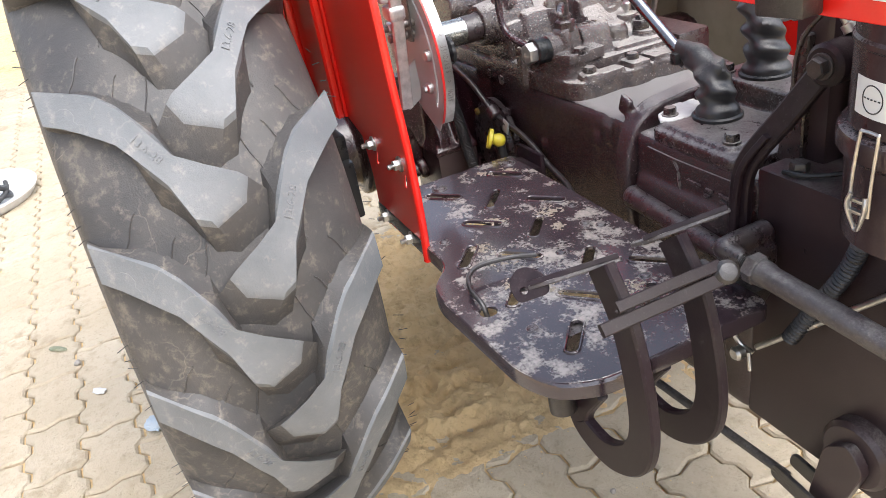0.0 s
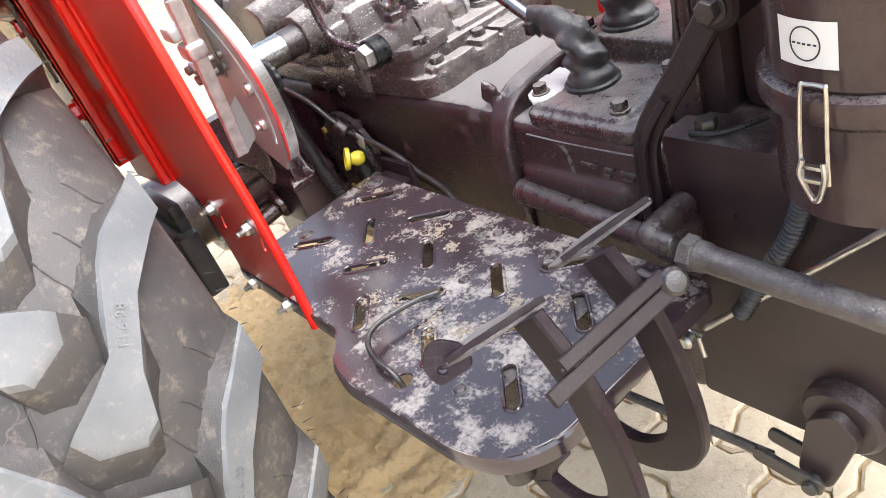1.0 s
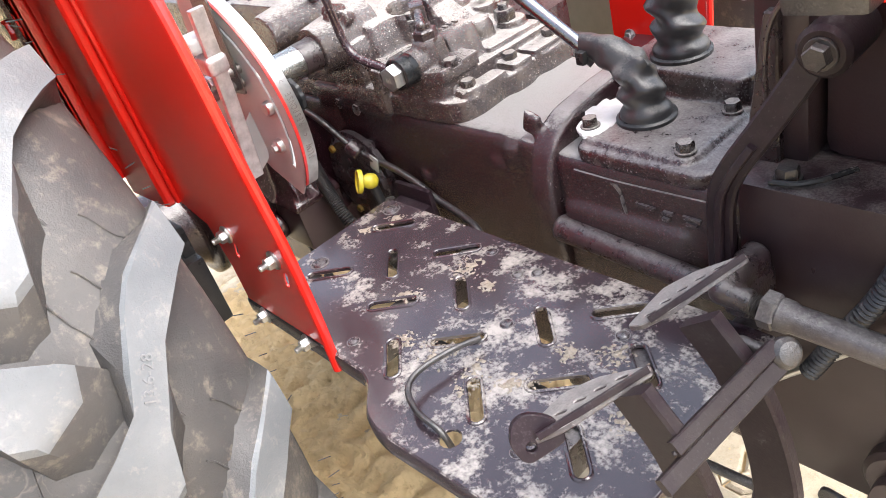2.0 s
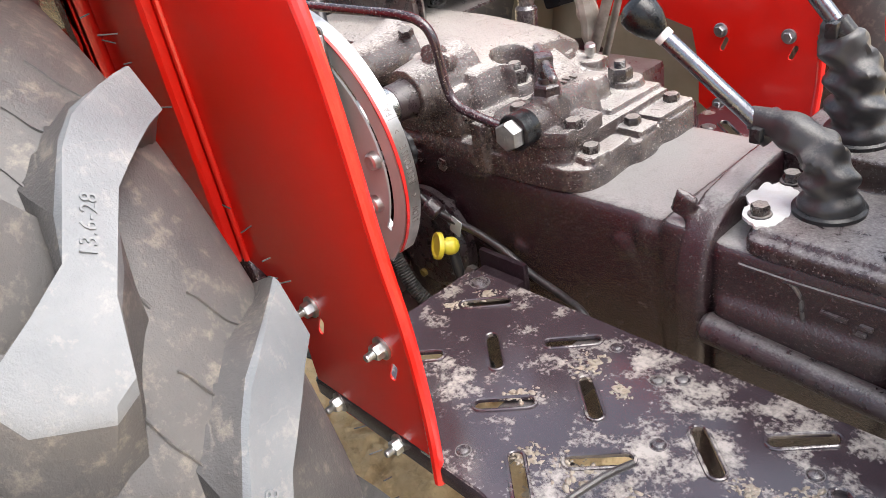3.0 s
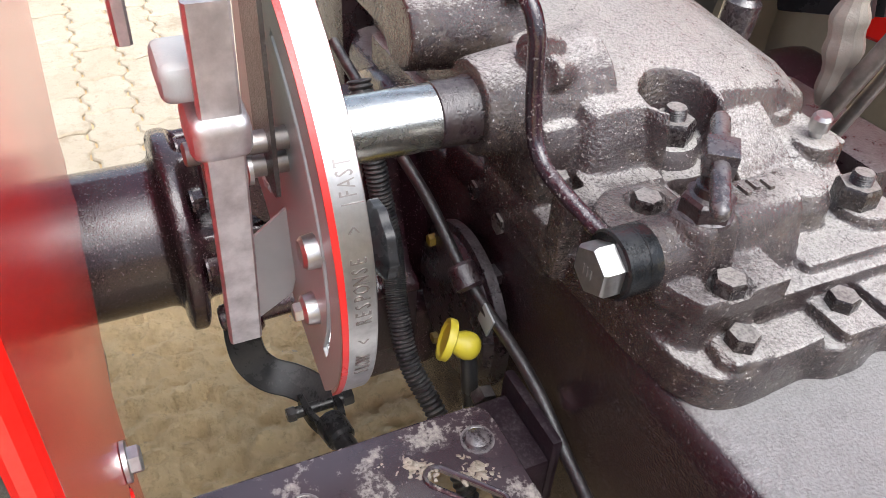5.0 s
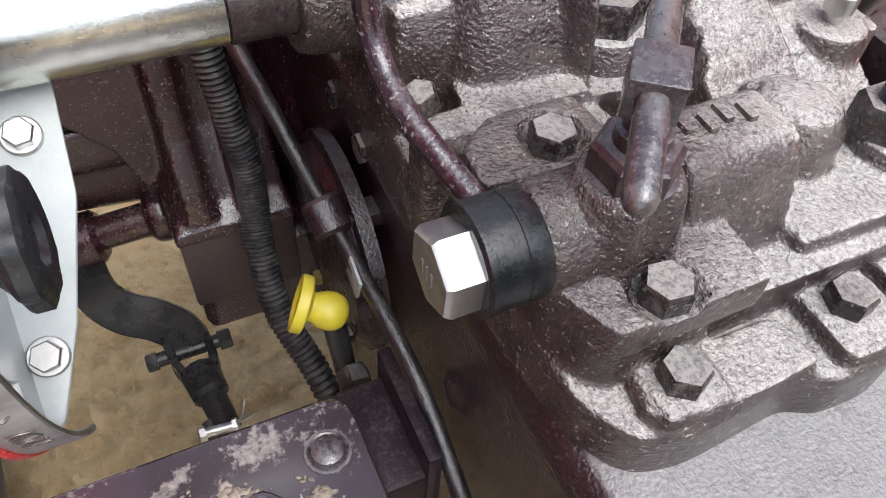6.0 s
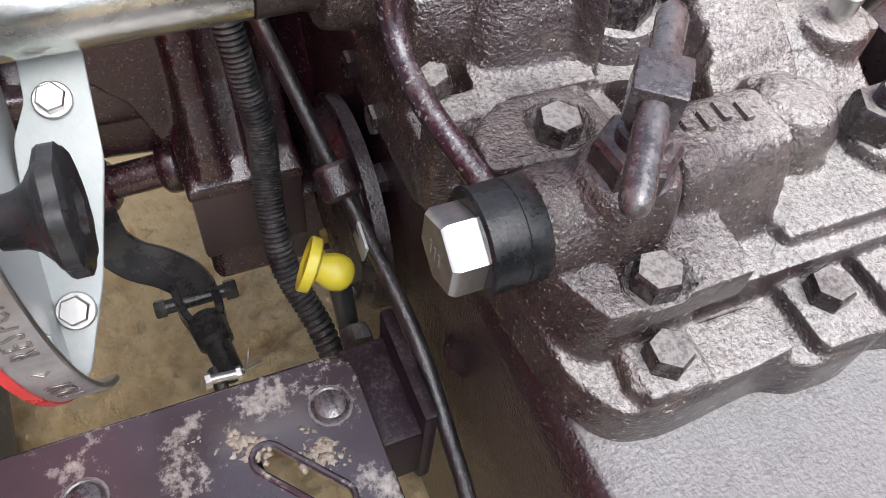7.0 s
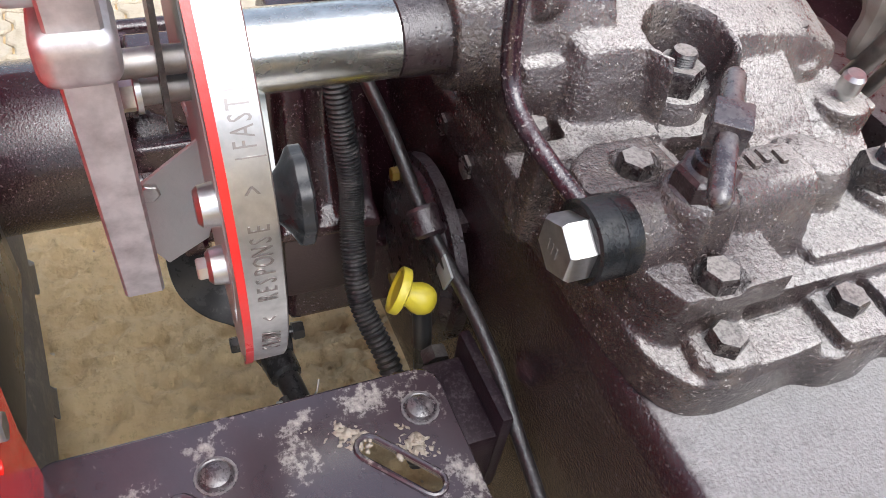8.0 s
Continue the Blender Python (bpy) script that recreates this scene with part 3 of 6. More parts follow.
    part("wheel_disc", bm, WHEEL_PAINT, wheel)
    # moulding whiskers on the lug corners
    bm = bmesh.new()
    for k in range(-3, 5):
        for side in (1, -1):
            for j in range(5):
                a = radians(30 + 20 * k + (j - 4) * random.uniform(1.6, 2.8) + (0 if side > 0 else -10))
                w = -0.171 * side
                rad = crown(w) - 0.012 * random.random()
                p = hub + Vector((rad * math.cos(a), w * mirror, rad * math.sin(a)))
                q = p + Vector((random.uniform(-0.003, 0.003), -0.014 * side * random.uniform(0.4, 1.1), random.uniform(-0.007, 0.004)))
                rod(bm, p, q, 0.0006, 5)
    tagged(part("rubber_whisker", bm, RUBBER_BOOT, wheel), kind="stuff")
    # thin mould seams across the hollows between the lugs
    bm = bmesh.new()
    seams = ((30.9, 0.036, 24.4, 0.059), (31.2, 0.073, 26.7, 0.099), (35.3, 0.108, 29.9, 0.141), (37.3, 0.070, 35.6, 0.080), (31.6, 0.005, 28.6, 0.000))
    for k in range(-3, 4):
        for side, shift in ((1, 0.0), (-1, -10.0)):
            for a0, w0, a1, w1 in seams:
                pts = []
                for j in range(7):
                    w = w0 + (w1 - w0) * j / 6
                    a = radians(a0 + (a1 - a0) * j / 6 + 20 * k + 10 + shift + 0.25 * math.sin(j * 1.7 + k))
                    rad = crown(w) - 0.028 - 0.005 * math.cos(w * 18) - 0.018 * max(0.0, (-w * side - 0.085) / 0.08) ** 1.5 + 0.0004
                    pts.append(hub + Vector((rad * math.cos(a), -w * side * mirror, rad * math.sin(a))))
                sweep(bm, pts, 0.0011, 5, 2)
    tagged(part("mould_seam", bm, TREAD, wheel), kind="stuff")
    bm = bmesh.new()
    for k in range(40):
        a, w = radians(random.gauss(-5.6, 1.1)), 0.104 + random.gauss(0, 0.012)
        rad = crown(w) - 0.037
        bmesh.ops.create_icosphere(bm, subdivisions=1, radius=random.uniform(0.0008, 0.0024), matrix=Matrix.Translation(hub + Vector((rad * math.cos(a), w * mirror, rad * math.sin(a)))))
    tagged(part("dry_crumbs", bm, CRUMB, wheel), "orange-brown dry crumbs caught between the lugs", kind="stuff")
    return wheel


make_wheel(HUB)
make_wheel(Vector((HUB.x, 2 * MID - HUB.y, HUB.z)), -1.0)

# ---- fender ----


def make_fender(y, out, name, label, dx=0.0, dz=0.0):
    """y: its plane; out: towards the tyre."""
    f = empty(name)
    f.parent = tractor
    f.location = (dx, 0, dz)
    tagged(f, label)
    outline = [(0.008, 0.652), (0.014, 0.74), (0.011, 0.84), (-0.002, 0.93), (-0.016, 1.065), (-0.036, 1.15), (-0.085, 1.27), (-0.17, 1.38), (-0.30, 1.45), (-0.80, 1.45), (-0.95, 1.30), (-0.95, 1.10), (-0.60, 1.00), (-0.42, 0.90), (-0.30, 0.825), (-0.212, 0.80), (-0.198, 0.735), (-0.198, 0.665), (-0.18, 0.652)]
    bm = bmesh.new()
    slab(bm, outline, "y", y, y + 0.0025 * out, [stadium(x, z, 0.026, 0.008, 65) for x, z in ((-0.150, 0.778), (-0.030, 0.775))], bevel=0.0005)
    part("side_panel", bm, RED, f)
    bm = bmesh.new()
    edge = [(x, y + 0.004 * out, z) for x, z in outline[:10]]
    sweep(bm, edge, 0.0065, 10, 4)
    part("rolled_edge", bm, RED, f)
    bm = bmesh.new()
    slab(bm, rounded([(-0.42, 0.805), (-0.285, 0.815), (-0.285, 1.44), (-0.42, 1.44)], 0.006), "y", y + 0.003 * out, y + 0.020 * out, bevel=0.004)
    part("stiffener", bm, RED, f)
    bm = bmesh.new()
    sweep(bm, [(-0.277, y + 0.004 * out, 0.82), (-0.277, y + 0.004 * out, 1.1), (-0.277, y + 0.004 * out, 1.42)], 0.004, 8, 3)
    part("weld_bead", bm, RED, f)
    bm = bmesh.new()
    arc = [(-0.485 + 0.745 * math.cos(radians(a)), 0.635 + 0.745 * math.sin(radians(a))) for a in range(64, 152, 4)]
    arc2 = [(-0.485 + 0.742 * math.cos(radians(a)), 0.635 + 0.742 * math.sin(radians(a))) for a in range(148, 60, -4)]
    lo, hi = sorted((y, y + 0.46 * out))
    slab(bm, arc + arc2, "y", lo, hi)
    part("top_shell", bm, RED, f)
    bm = bmesh.new()
    slab(bm, [(-0.62, 0.85), (-0.43, 0.83), (-0.43, 1.30), (-0.62, 1.30)], "y", y + 0.03 * out, y + 0.036 * out, bevel=0.001)
    box(bm, (-0.45, y + 0.004 * out, 0.83), (-0.43, y + 0.036 * out, 1.30), 0.002)
    br = part("support_bracket", bm, RED, f)
    for z in (0.93, 1.07):
        bolt(f, (-0.46, y + 0.036 * out, z), (0, out, 0), 0.024, 0.013, 0.019, material=RED)
    for x, z in ((-0.156, 0.802), (-0.038, 0.802), (-0.157, 0.667), (-0.051, 0.667)):
        bolt(f, (x, y - 0.0005 * out, z), (0, -out, 0), 0.015, 0.007, 0.0125, 0.0, ZINC, random.uniform(0, 60), "zinc-plated bolt head")
        bolt(f, (x, y + 0.0025 * out, z), (0, out, 0), 0.015, 0.009, 0.0125, 0.009, ZINC, random.uniform(0, 60), "zinc-plated nut on its bolt")
    bm = bmesh.new()
    slab(bm, rounded([(-0.95, 1.12), (-0.44, 0.98), (-0.44, 1.36), (-0.62, 1.372), (-0.95, 1.22)], 0.01), "y", *sorted((y + 0.040 * out, y + 0.046 * out)))
    part("inner_shield", bm, MAROON_GLOSS, f)
    return f


make_fender(-0.163, -1, "fender", "glossy red rear fender panel beside the tyre")
make_fender(0.735, 1, "far_fender", "glossy red rear fender across the transmission", -0.043, 0.010)

# ---- footplate ----
SLOTS = [(-0.129, -0.070, 41), (-0.134, 0.055, 41), (0.003, 0.055, 41), (0.008, -0.066, 41), (0.133, -0.070, 41), (0.265, 0.062, 41), (0.275, -0.060, 41),
         (-0.060, -0.009, -41), (0.075, -0.006, -41), (0.205, -0.001, -41), (0.335, 0.004, -41), (0.087, -0.132, -41), (0.217, -0.125, -41), (0.345, -0.118, -41)]


def make_plate(name, flip, label):
    """flip: mirrored to the other side of the tractor."""
    p = empty(name)
    p.parent = tractor
    tagged(p, label)
    k = (lambda y: 2 * MID - y) if flip else (lambda y: y)
    out = rounded([(-0.205, 0.105), (-0.205, -0.166), (0.085, -0.166), (0.128, -0.205), (0.165, -0.213), (0.36, -0.206), (0.405, -0.186), (0.430, -0.140), (0.430, 0.105)],
                  [0.02, 0.01, 0.02, 0.02, 0.02, 0.03, 0.03, 0.04, 0.02])
    turn = -1 if flip else 1
    holes = [stadium(x, k(y), 0.064, 0.014, d * turn) for x, y, d in SLOTS]
    holes += [[(x, k(y)) for x, y in ring(0.012, 14, (0.232, -0.176))]]
    bm = bmesh.new()
    slab(bm, [(x, k(y)) for x, y in out], "z", 0.676, 0.680, holes, 0.0006)
    part("deck", bm, PLATE, p, "dirty purple-grey painted deck with slots")
    bm = bmesh.new()
    wall = [(x, k(y)) for x, y in out]
    n = len(wall)
    cx, cy = 0.12, k(-0.05)
    rows = []
    for drop, inset in ((0.6798, -0.002), (0.6785, 0.0015), (0.675, 0.0038), (0.658, 0.0038), (0.656, 0.001), (0.656, -0.003), (0.675, -0.003)):
        rows.append([bm.verts.new((x + (x - cx) / max(0.05, math.hypot(x - cx, y - cy)) * inset, y + (y - cy) / max(0.05, math.hypot(x - cx, y - cy)) * inset, drop)) for x, y in wall])
    for a, b in zip(rows, rows[1:]):
        for i in range(n):
            bm.faces.new((a[i], a[(i + 1) % n], b[(i + 1) % n], b[i]))
    part("skirt", bm, PLATE, p)
    for x, y, d in SLOTS:
        bm = bmesh.new()
        sweep(bm, [(u, v, 0.6803) for u, v in stadium(x, k(y), 0.068, 0.018, d * turn)], 0.0022, 8, 1, True)
        part("slot_lip", bm, PLATE, p)
    for x, y in ((-0.172, 0.083), (-0.164, -0.062), (0.115, 0.055), (0.135, 0.070), (0.165, -0.020), (0.29, 0.030), (0.02, -0.14), (0.30, -0.15), (0.05, 0.075)):
        bm = bmesh.new()
        big = 1.0 if x < -0.1 else 0.62
        lathe(bm, (x, k(y), 0.680), (0, 0, 1), [(h * big, r * big) for h, r in ((0, 0.0142), (0.0008, 0.0140), (0.0009, 0.0122), (0.0003, 0.0112), (0.0030, 0.0096), (0.0046, 0.006), (0.0052, 0.002))], 18)
        part("rivet", bm, WORN_STEEL, p)
    # mounting block under the inner rear corner
    bm = bmesh.new()
    for lo, hi in (((-0.215, 0.100, 0.600), (-0.140, 0.140, 0.667)), ((-0.222, 0.132, 0.59), (-0.138, 0.142, 0.69))):
        box(bm, (lo[0], k(lo[1]), lo[2]), (hi[0], k(hi[1]), hi[2]), 0.004)
    part("mounting_block", bm, PLUM, p)
    bolt(p, (-0.221, k(0.118), 0.655), (-1, 0, 0.2), 0.02, 0.012, material=DARK_STEEL)
    for x in (0.0, 0.30):
        bm = bmesh.new()
        box(bm, (x, k(-0.14), 0.630), (x + 0.035, k(0.100), 0.674), 0.003)
        part("support_rail", bm, MAROON, p)
    return p


footplate = make_plate("footplate", False, "dusty purple-grey steel footplate with slotted holes")
make_plate("far_footplate", True, "dusty purple-grey steel footplate across the transmission")
bm = bmesh.new()
lathe(bm, (0.367, -0.158, 0.640), (0.1, 0, -1), ((0, 0.022), (0.004, 0.022), (0.0045, 0.0165), (0.036, 0.0165), (0.038, 0.014)), 18)
part("stop_bolt", bm, DARK_STEEL, footplate)
bm = bmesh.new()
sweep(bm, [(0.232, -0.176, 0.655), (0.222, -0.178, 0.685), (0.190, -0.178, 0.694), (0.160, -0.165, 0.697), (0.150, -0.140, 0.699), (0.158, -0.095, 0.698), (0.166, -0.062, 0.692)], 0.0036, 10, 6)
part("bent_wire", bm, DARK_STEEL, footplate, "bent black wire lying on the deck")

# ---- transmission: castings from the rear axle to the clutch housing ----
gearbox = empty("gearbox")
gearbox.parent = tractor
tagged(gearbox, "dark maroon cast gearbox housing, its top coloured with dust and sky sheen")
bm = bmesh.new()
box(bm, (-0.74, 0.163, 0.42), (0.085, 2 * MID - 0.163, 0.800), 0.02)
box(bm, (-0.40, 0.150, 0.790), (-0.215, 0.40, 0.832), 0.006)
box(bm, (-0.70, 0.150, 0.45), (-0.36, 0.42, 0.80), 0.03)
box(bm, (0.055, 0.150, 0.44), (0.10, 2 * MID - 0.150, 0.808), 0.012)
rod(bm, (0.0, 0.158, 0.752), (0.0, 0.175, 0.752), 0.014)
rod(bm, (-0.171, 0.157, 0.695), (-0.171, 0.175, 0.695), 0.010)
box(bm, (0.02, 0.156, 0.755), (0.06, 0.175, 0.790), 0.008)
cast(part("housing", bm, MAROON_CAST, gearbox), 0.0045)
# flange between the gearbox and the clutch housing
bm = bmesh.new()
fl = rounded([(0.120, 0.40), (0.136, 0.64), (0.132, 0.755), (0.150, 0.808), (0.190, 0.832), (MID, 0.840), (2 * MID - 0.190, 0.832), (2 * MID - 0.150, 0.808), (2 * MID - 0.132, 0.755), (2 * MID - 0.136, 0.64), (2 * MID - 0.120, 0.40)], 0.03)
slab(bm, fl, "x", 0.084, 0.120, bevel=0.003)
box(bm, (0.066, 0.160, 0.812), (0.092, 0.172, 0.842), 0.003, (0, 18, 0))
cast(part("joint_flange", bm, MAROON_CAST, gearbox), 0.004, 3)
# clutch housing and engine side
clutch = empty("clutch_housing")
clutch.parent = tractor
tagged(clutch, "dark maroon cast clutch housing and engine block side")
bm = bmesh.new()
box(bm, (0.112, 0.150, 0.43), (0.360, 2 * MID - 0.150, 0.800), 0.015)
box(bm, (0.125, 0.140, 0.62), (0.30, 0.170, 0.74), 0.01)
cast(part("housing", bm, MAROON_CAST, clutch), 0.0045)
for x, z, w in ((0.234, 0.758, 0.026), (0.270, 0.757, 0.012), (0.268, 0.748, 0.009), (0.294, 0.757, 0.022), (0.297, 0.749, 0.014), (0.324, 0.756, 0.018), (0.326, 0.747, 0.015)):
    bm = bmesh.new()
    box(bm, (x, 0.1465, z), (x + w, 0.153, z + 0.0045), 0.001, (0, 3, 0))
    part("cast_mark", bm, WORN_STEEL, clutch)
bm = bmesh.new()
sweep(bm, [(0.196, 0.150, 0.783), (0.207, 0.150, 0.779), (0.214, 0.150, 0.768), (0.217, 0.150, 0.750), (0.222, 0.150, 0.735)], 0.0025, 8, 5)
part("weld_bead", bm, WORN_STEEL, clutch)
bm = bmesh.new()
sweep(bm, [(0.150, 0.1495, 0.785), (0.22, 0.1495, 0.783), (0.34, 0.1495, 0.785)], 0.0022, 8, 5)
part("edge_bead", bm, MAROON_CAST, clutch)
for x, z in ((0.0, 0.752),):
    bm = bmesh.new()
    lathe(bm, (x, 0.165, z), (0, -1, 0), ((0, 0.013), (0.0045, 0.0125), (0.005, 0.0095), (0.003, 0.0085), (0.003, 0.002)), 24)
    part("cast_boss", bm, MAROON_CAST, gearbox)
bm = bmesh.new()
slab(bm, rounded([(0.150, 0.152), (0.315, 0.148), (0.335, 0.17), (0.335, 0.42), (0.150, 0.42), (0.132, 0.30)], 0.02), "z", 0.795, 0.815, bevel=0.003)
slab(bm, rounded([(0.150, 0.165), (0.30, 0.160), (0.30, 0.285), (0.135, 0.285)], 0.02), "z", 0.813, 0.822, bevel=0.002)
slab(bm, rounded([(0.112, 0.30), (0.29, 0.29), (0.29, 0.43), (0.112, 0.43)], 0.02), "z", 0.813, 0.850, bevel=0.003)
cast(part("top_cover", bm, COVER_CAST, clutch), 0.0035, 3)
for x, y, z in ((0.150, 0.190, 0.822), (0.285, 0.178, 0.822), (0.145, 0.268, 0.822), (0.285, 0.272, 0.822), (0.130, 0.315, 0.850), (0.128, 0.405, 0.850), (0.275, 0.41, 0.850)):
    bolt(clutch, (x, y, z), (0, 0, 1), 0.017, 0.010, 0.012, material=BOLT_PAINT, turn=random.uniform(0, 60))
bm = bmesh.new()
rag = []
for k in range(60):
    a = 2 * math.pi * k / 60
    w = 1 + 0.22 * noise.fractal(Vector((2.2 * math.cos(a), 2.2 * math.sin(a), 1.0)), 0.8, 2.0, 5)
    rag.append((0.148 + 0.024 * w * math.cos(a) - 0.010 * math.sin(a), 0.214 + 0.046 * w * math.sin(a)))
slab(bm, rag, "z", 0.8195, 0.8232)
part("paint_splash", bm, WHITE_PAINT, clutch, "splash of white paint")
bm = bmesh.new()
box(bm, (0.352, 0.155, 0.43), (0.95, 2 * MID - 0.155, 0.815), 0.006)
part("engine_block", bm, DARK_SIDE, clutch)
bm = bmesh.new()
box(bm, (0.402, 0.228, 0.812), (0.95, 0.40, 1.20), 0.02)
part("engine_cover", bm, DARK_SIDE, clutch)
bolt(clutch, (0.396, 0.176, 0.815), (0, 0, 1), 0.02, 0.012, 0.014, material=DARK_STEEL)
bm = bmesh.new()
sweep(bm, [(0.385, 0.162, 0.818), (0.41, 0.165, 0.820), (0.43, 0.18, 0.822), (0.45, 0.20, 0.826)], 0.003, 8, 6)
part("thin_wire", bm, BLACK, clutch)
# web behind the second lever
bm = bmesh.new()
slab(bm, [(0.335, 0.80), (0.375, 0.80), (0.375, 0.97), (0.362, 0.97)], "y", 0.20, 0.212, bevel=0.002)
part("gusset", bm, MAROON, clutch)
bm = bmesh.new()
box(bm, (0.345, 0.21, 0.81), (0.40, 0.39, 1.10), 0.01)
part("pedestal", bm, DARK_SIDE, clutch)

# ---- lift cover ----
lift = empty("lift_cover")
lift.parent = tractor
tagged(lift, "dusty cast hydraulic lift cover bolted on the gearbox")
FAR = 2 * MID - 0.163
bm = bmesh.new()
slab(bm, rounded([(-0.62, 0.158), (-0.195, 0.160), (-0.115, 0.163), (-0.078, 0.168), (-0.056, 0.182), (-0.051, 0.205), (-0.055, 0.262), (-0.047, 0.275), (-0.046, 0.305), (-0.055, 0.328), (-0.047, 0.350), (-0.047, 0.402), (-0.09, 0.412), (-0.62, 0.412)], 0.010), "z", 0.797, 0.829)
# flange strips that carry the front bolts
slab(bm, rounded([(-0.060, 0.186), (-0.053, 0.208), (-0.056, 0.269), (-0.083, 0.265), (-0.083, 0.225), (-0.090, 0.190)], 0.006), "z", 0.825, 0.8365)
slab(bm, rounded([(-0.100, 0.279), (-0.050, 0.279), (-0.048, 0.316), (-0.100, 0.318)], 0.006), "z", 0.825, 0.8385)
slab(bm, rounded([(-0.092, 0.326), (-0.053, 0.326), (-0.050, 0.402), (-0.092, 0.402)], 0.006), "z", 0.825, 0.8385)
for x, y in ((-0.071, 0.206), (-0.074, 0.296), (-0.071, 0.380)):
    box(bm, (x - 0.0155, y - 0.0155, 0.83), (x + 0.0155, y + 0.0165, 0.8395), 0.003)
# sloping corner below the plug, and the wall under the front pad
rings = []
for x, y in ((-0.130, 0.160), (-0.083, 0.174), (-0.070, 0.190)):
    rings.append([bm.verts.new((x + dx, y + dy, z)) for dx, dy, z in ((0, 0, 0.80), (-0.012, 0.008, 0.845), (-0.05, 0.05, 0.845), (-0.05, 0.05, 0.80))])
for p, q in zip(rings, rings[1:]):
    for k in range(4):
        bm.faces.new((p[k], p[(k + 1) % 4], q[(k + 1) % 4], q[k]))
bm.faces.new(rings[0])
bm.faces.new(rings[-1][::-1])
# upper body with its two bolt pads
slab(bm, rounded([(-0.205, 0.166), (-0.112, 0.164), (-0.083, 0.176), (-0.084, 0.232), (-0.112, 0.246), (-0.205, 0.246)], 0.01), "z", 0.825, 0.866)
slab(bm, rounded([(-0.080, 0.175), (-0.081, 0.246), (-0.112, 0.248), (-0.122, 0.222), (-0.114, 0.160)], 0.003), "z", 0.855, 0.8735)
slab(bm, rounded([(-0.160, 0.158), (-0.186, 0.160), (-0.200, 0.180), (-0.200, 0.224), (-0.156, 0.226)], 0.006), "z", 0.86, 0.8810)
rod(bm, (-0.129, 0.158, 0.880), (-0.129, 0.220, 0.880), 0.0232, 28)
lathe(bm, (-0.124, 0.198, 0.872), (0, 0, 1), ((0, 0.0245), (0.020, 0.0240), (0.032, 0.0220), (0.036, 0.0205), (0.037, 0.018)), 28)
# tower with a rounded top and a sloping front
slab(bm, rounded([(-0.165, 0.84), (-0.161, 0.894), (-0.152, 0.9015), (-0.125, 0.900), (-0.119, 0.893), (-0.112, 0.868), (-0.106, 0.84)], 0.004), "y", 0.227, 0.284)
slab(bm, rounded([(0.284, 0.82), (0.284, 0.858), (0.40, 0.854), (0.40, 0.82)], 0.006), "x", -0.20, -0.098)
slab(bm, rounded([(0.235, 0.82), (0.235, 0.850), (0.40, 0.848), (0.40, 0.82)], 0.006), "x", -0.20, -0.088)
# bosses and the rear body
lathe(bm, (-0.153, 0.318, 0.83), (0, 0, 1), ((0, 0.026), (0.044, 0.024), (0.054, 0.019), (0.057, 0.012)), 24)
box(bm, (-0.180, 0.302, 0.83), (-0.153, 0.334, 0.882), 0.008)
lathe(bm, (-0.135, 0.372, 0.83), (0, 0, 1), ((0, 0.024), (0.034, 0.023), (0.036, 0.02)), 20)
lathe(bm, (-0.203, 0.384, 0.84), (0, 0, 1), ((0, 0.022), (0.04, 0.02), (0.042, 0.017)), 20)
slab(bm, rounded([(-0.66, 0.176), (-0.214, 0.178), (-0.206, 0.190), (-0.206, 0.290), (-0.195, 0.300), (-0.195, 0.418), (-0.66, 0.418)], 0.008), "z", 0.82, 0.874)
lathe(bm, (-0.250, 0.366, 0.83), (0, 0, 1), ((0, 0.030), (0.061, 0.026), (0.063, 0.022)), 20)
rings = []
for x, lo, hi, top in ((-0.66, 0.168, 0.424, 0.944), (-0.40, 0.172, 0.424, 0.940), (-0.285, 0.178, 0.420, 0.930), (-0.244, 0.184, 0.414, 0.922), (-0.236, 0.187, 0.408, 0.919), (-0.228, 0.190, 0.396, 0.900), (-0.221, 0.194, 0.385, 0.868)):
    w = hi - lo
    rings.append([bm.verts.new((x, y, z)) for y, z in ((lo - 0.012, 0.85), (lo - 0.003, top - 0.018), (lo + 0.004, top - 0.004), (lo + 0.014, top), (lo + w * 0.55, top), (lo + w * 0.80, top - 0.008), (hi - 0.008, top - 0.026), (hi, 0.85))])
for a, b in zip(rings, rings[1:]):
    for k in range(8):
        bm.faces.new((a[k], a[(k + 1) % 8], b[(k + 1) % 8], b[k]))
bm.faces.new(rings[0])
bm.faces.new(rings[-1][::-1])
# the cover runs down to the front beside the nut
slab(bm, [(-0.31, 0.926), (-0.262, 0.918), (-0.225, 0.902), (-0.190, 0.882), (-0.165, 0.862), (-0.16, 0.83), (-0.31, 0.83)], "y", 0.290, 0.345)
slab(bm, [(-0.31, 0.900), (-0.262, 0.894), (-0.225, 0.884), (-0.190, 0.870), (-0.165, 0.856), (-0.16, 0.83), (-0.31, 0.83)], "y", 0.340, 0.395)
# raised rim round the nut recess and the low shoulder on the outer side
lathe(bm, (-0.243, 0.266, 0.86), (0, 0, 1), ((0, 0.040), (0.052, 0.038), (0.060, 0.035)), 28)
box(bm, (-0.330, 0.150, 0.80), (-0.205, 0.200, 0.842), 0.012)
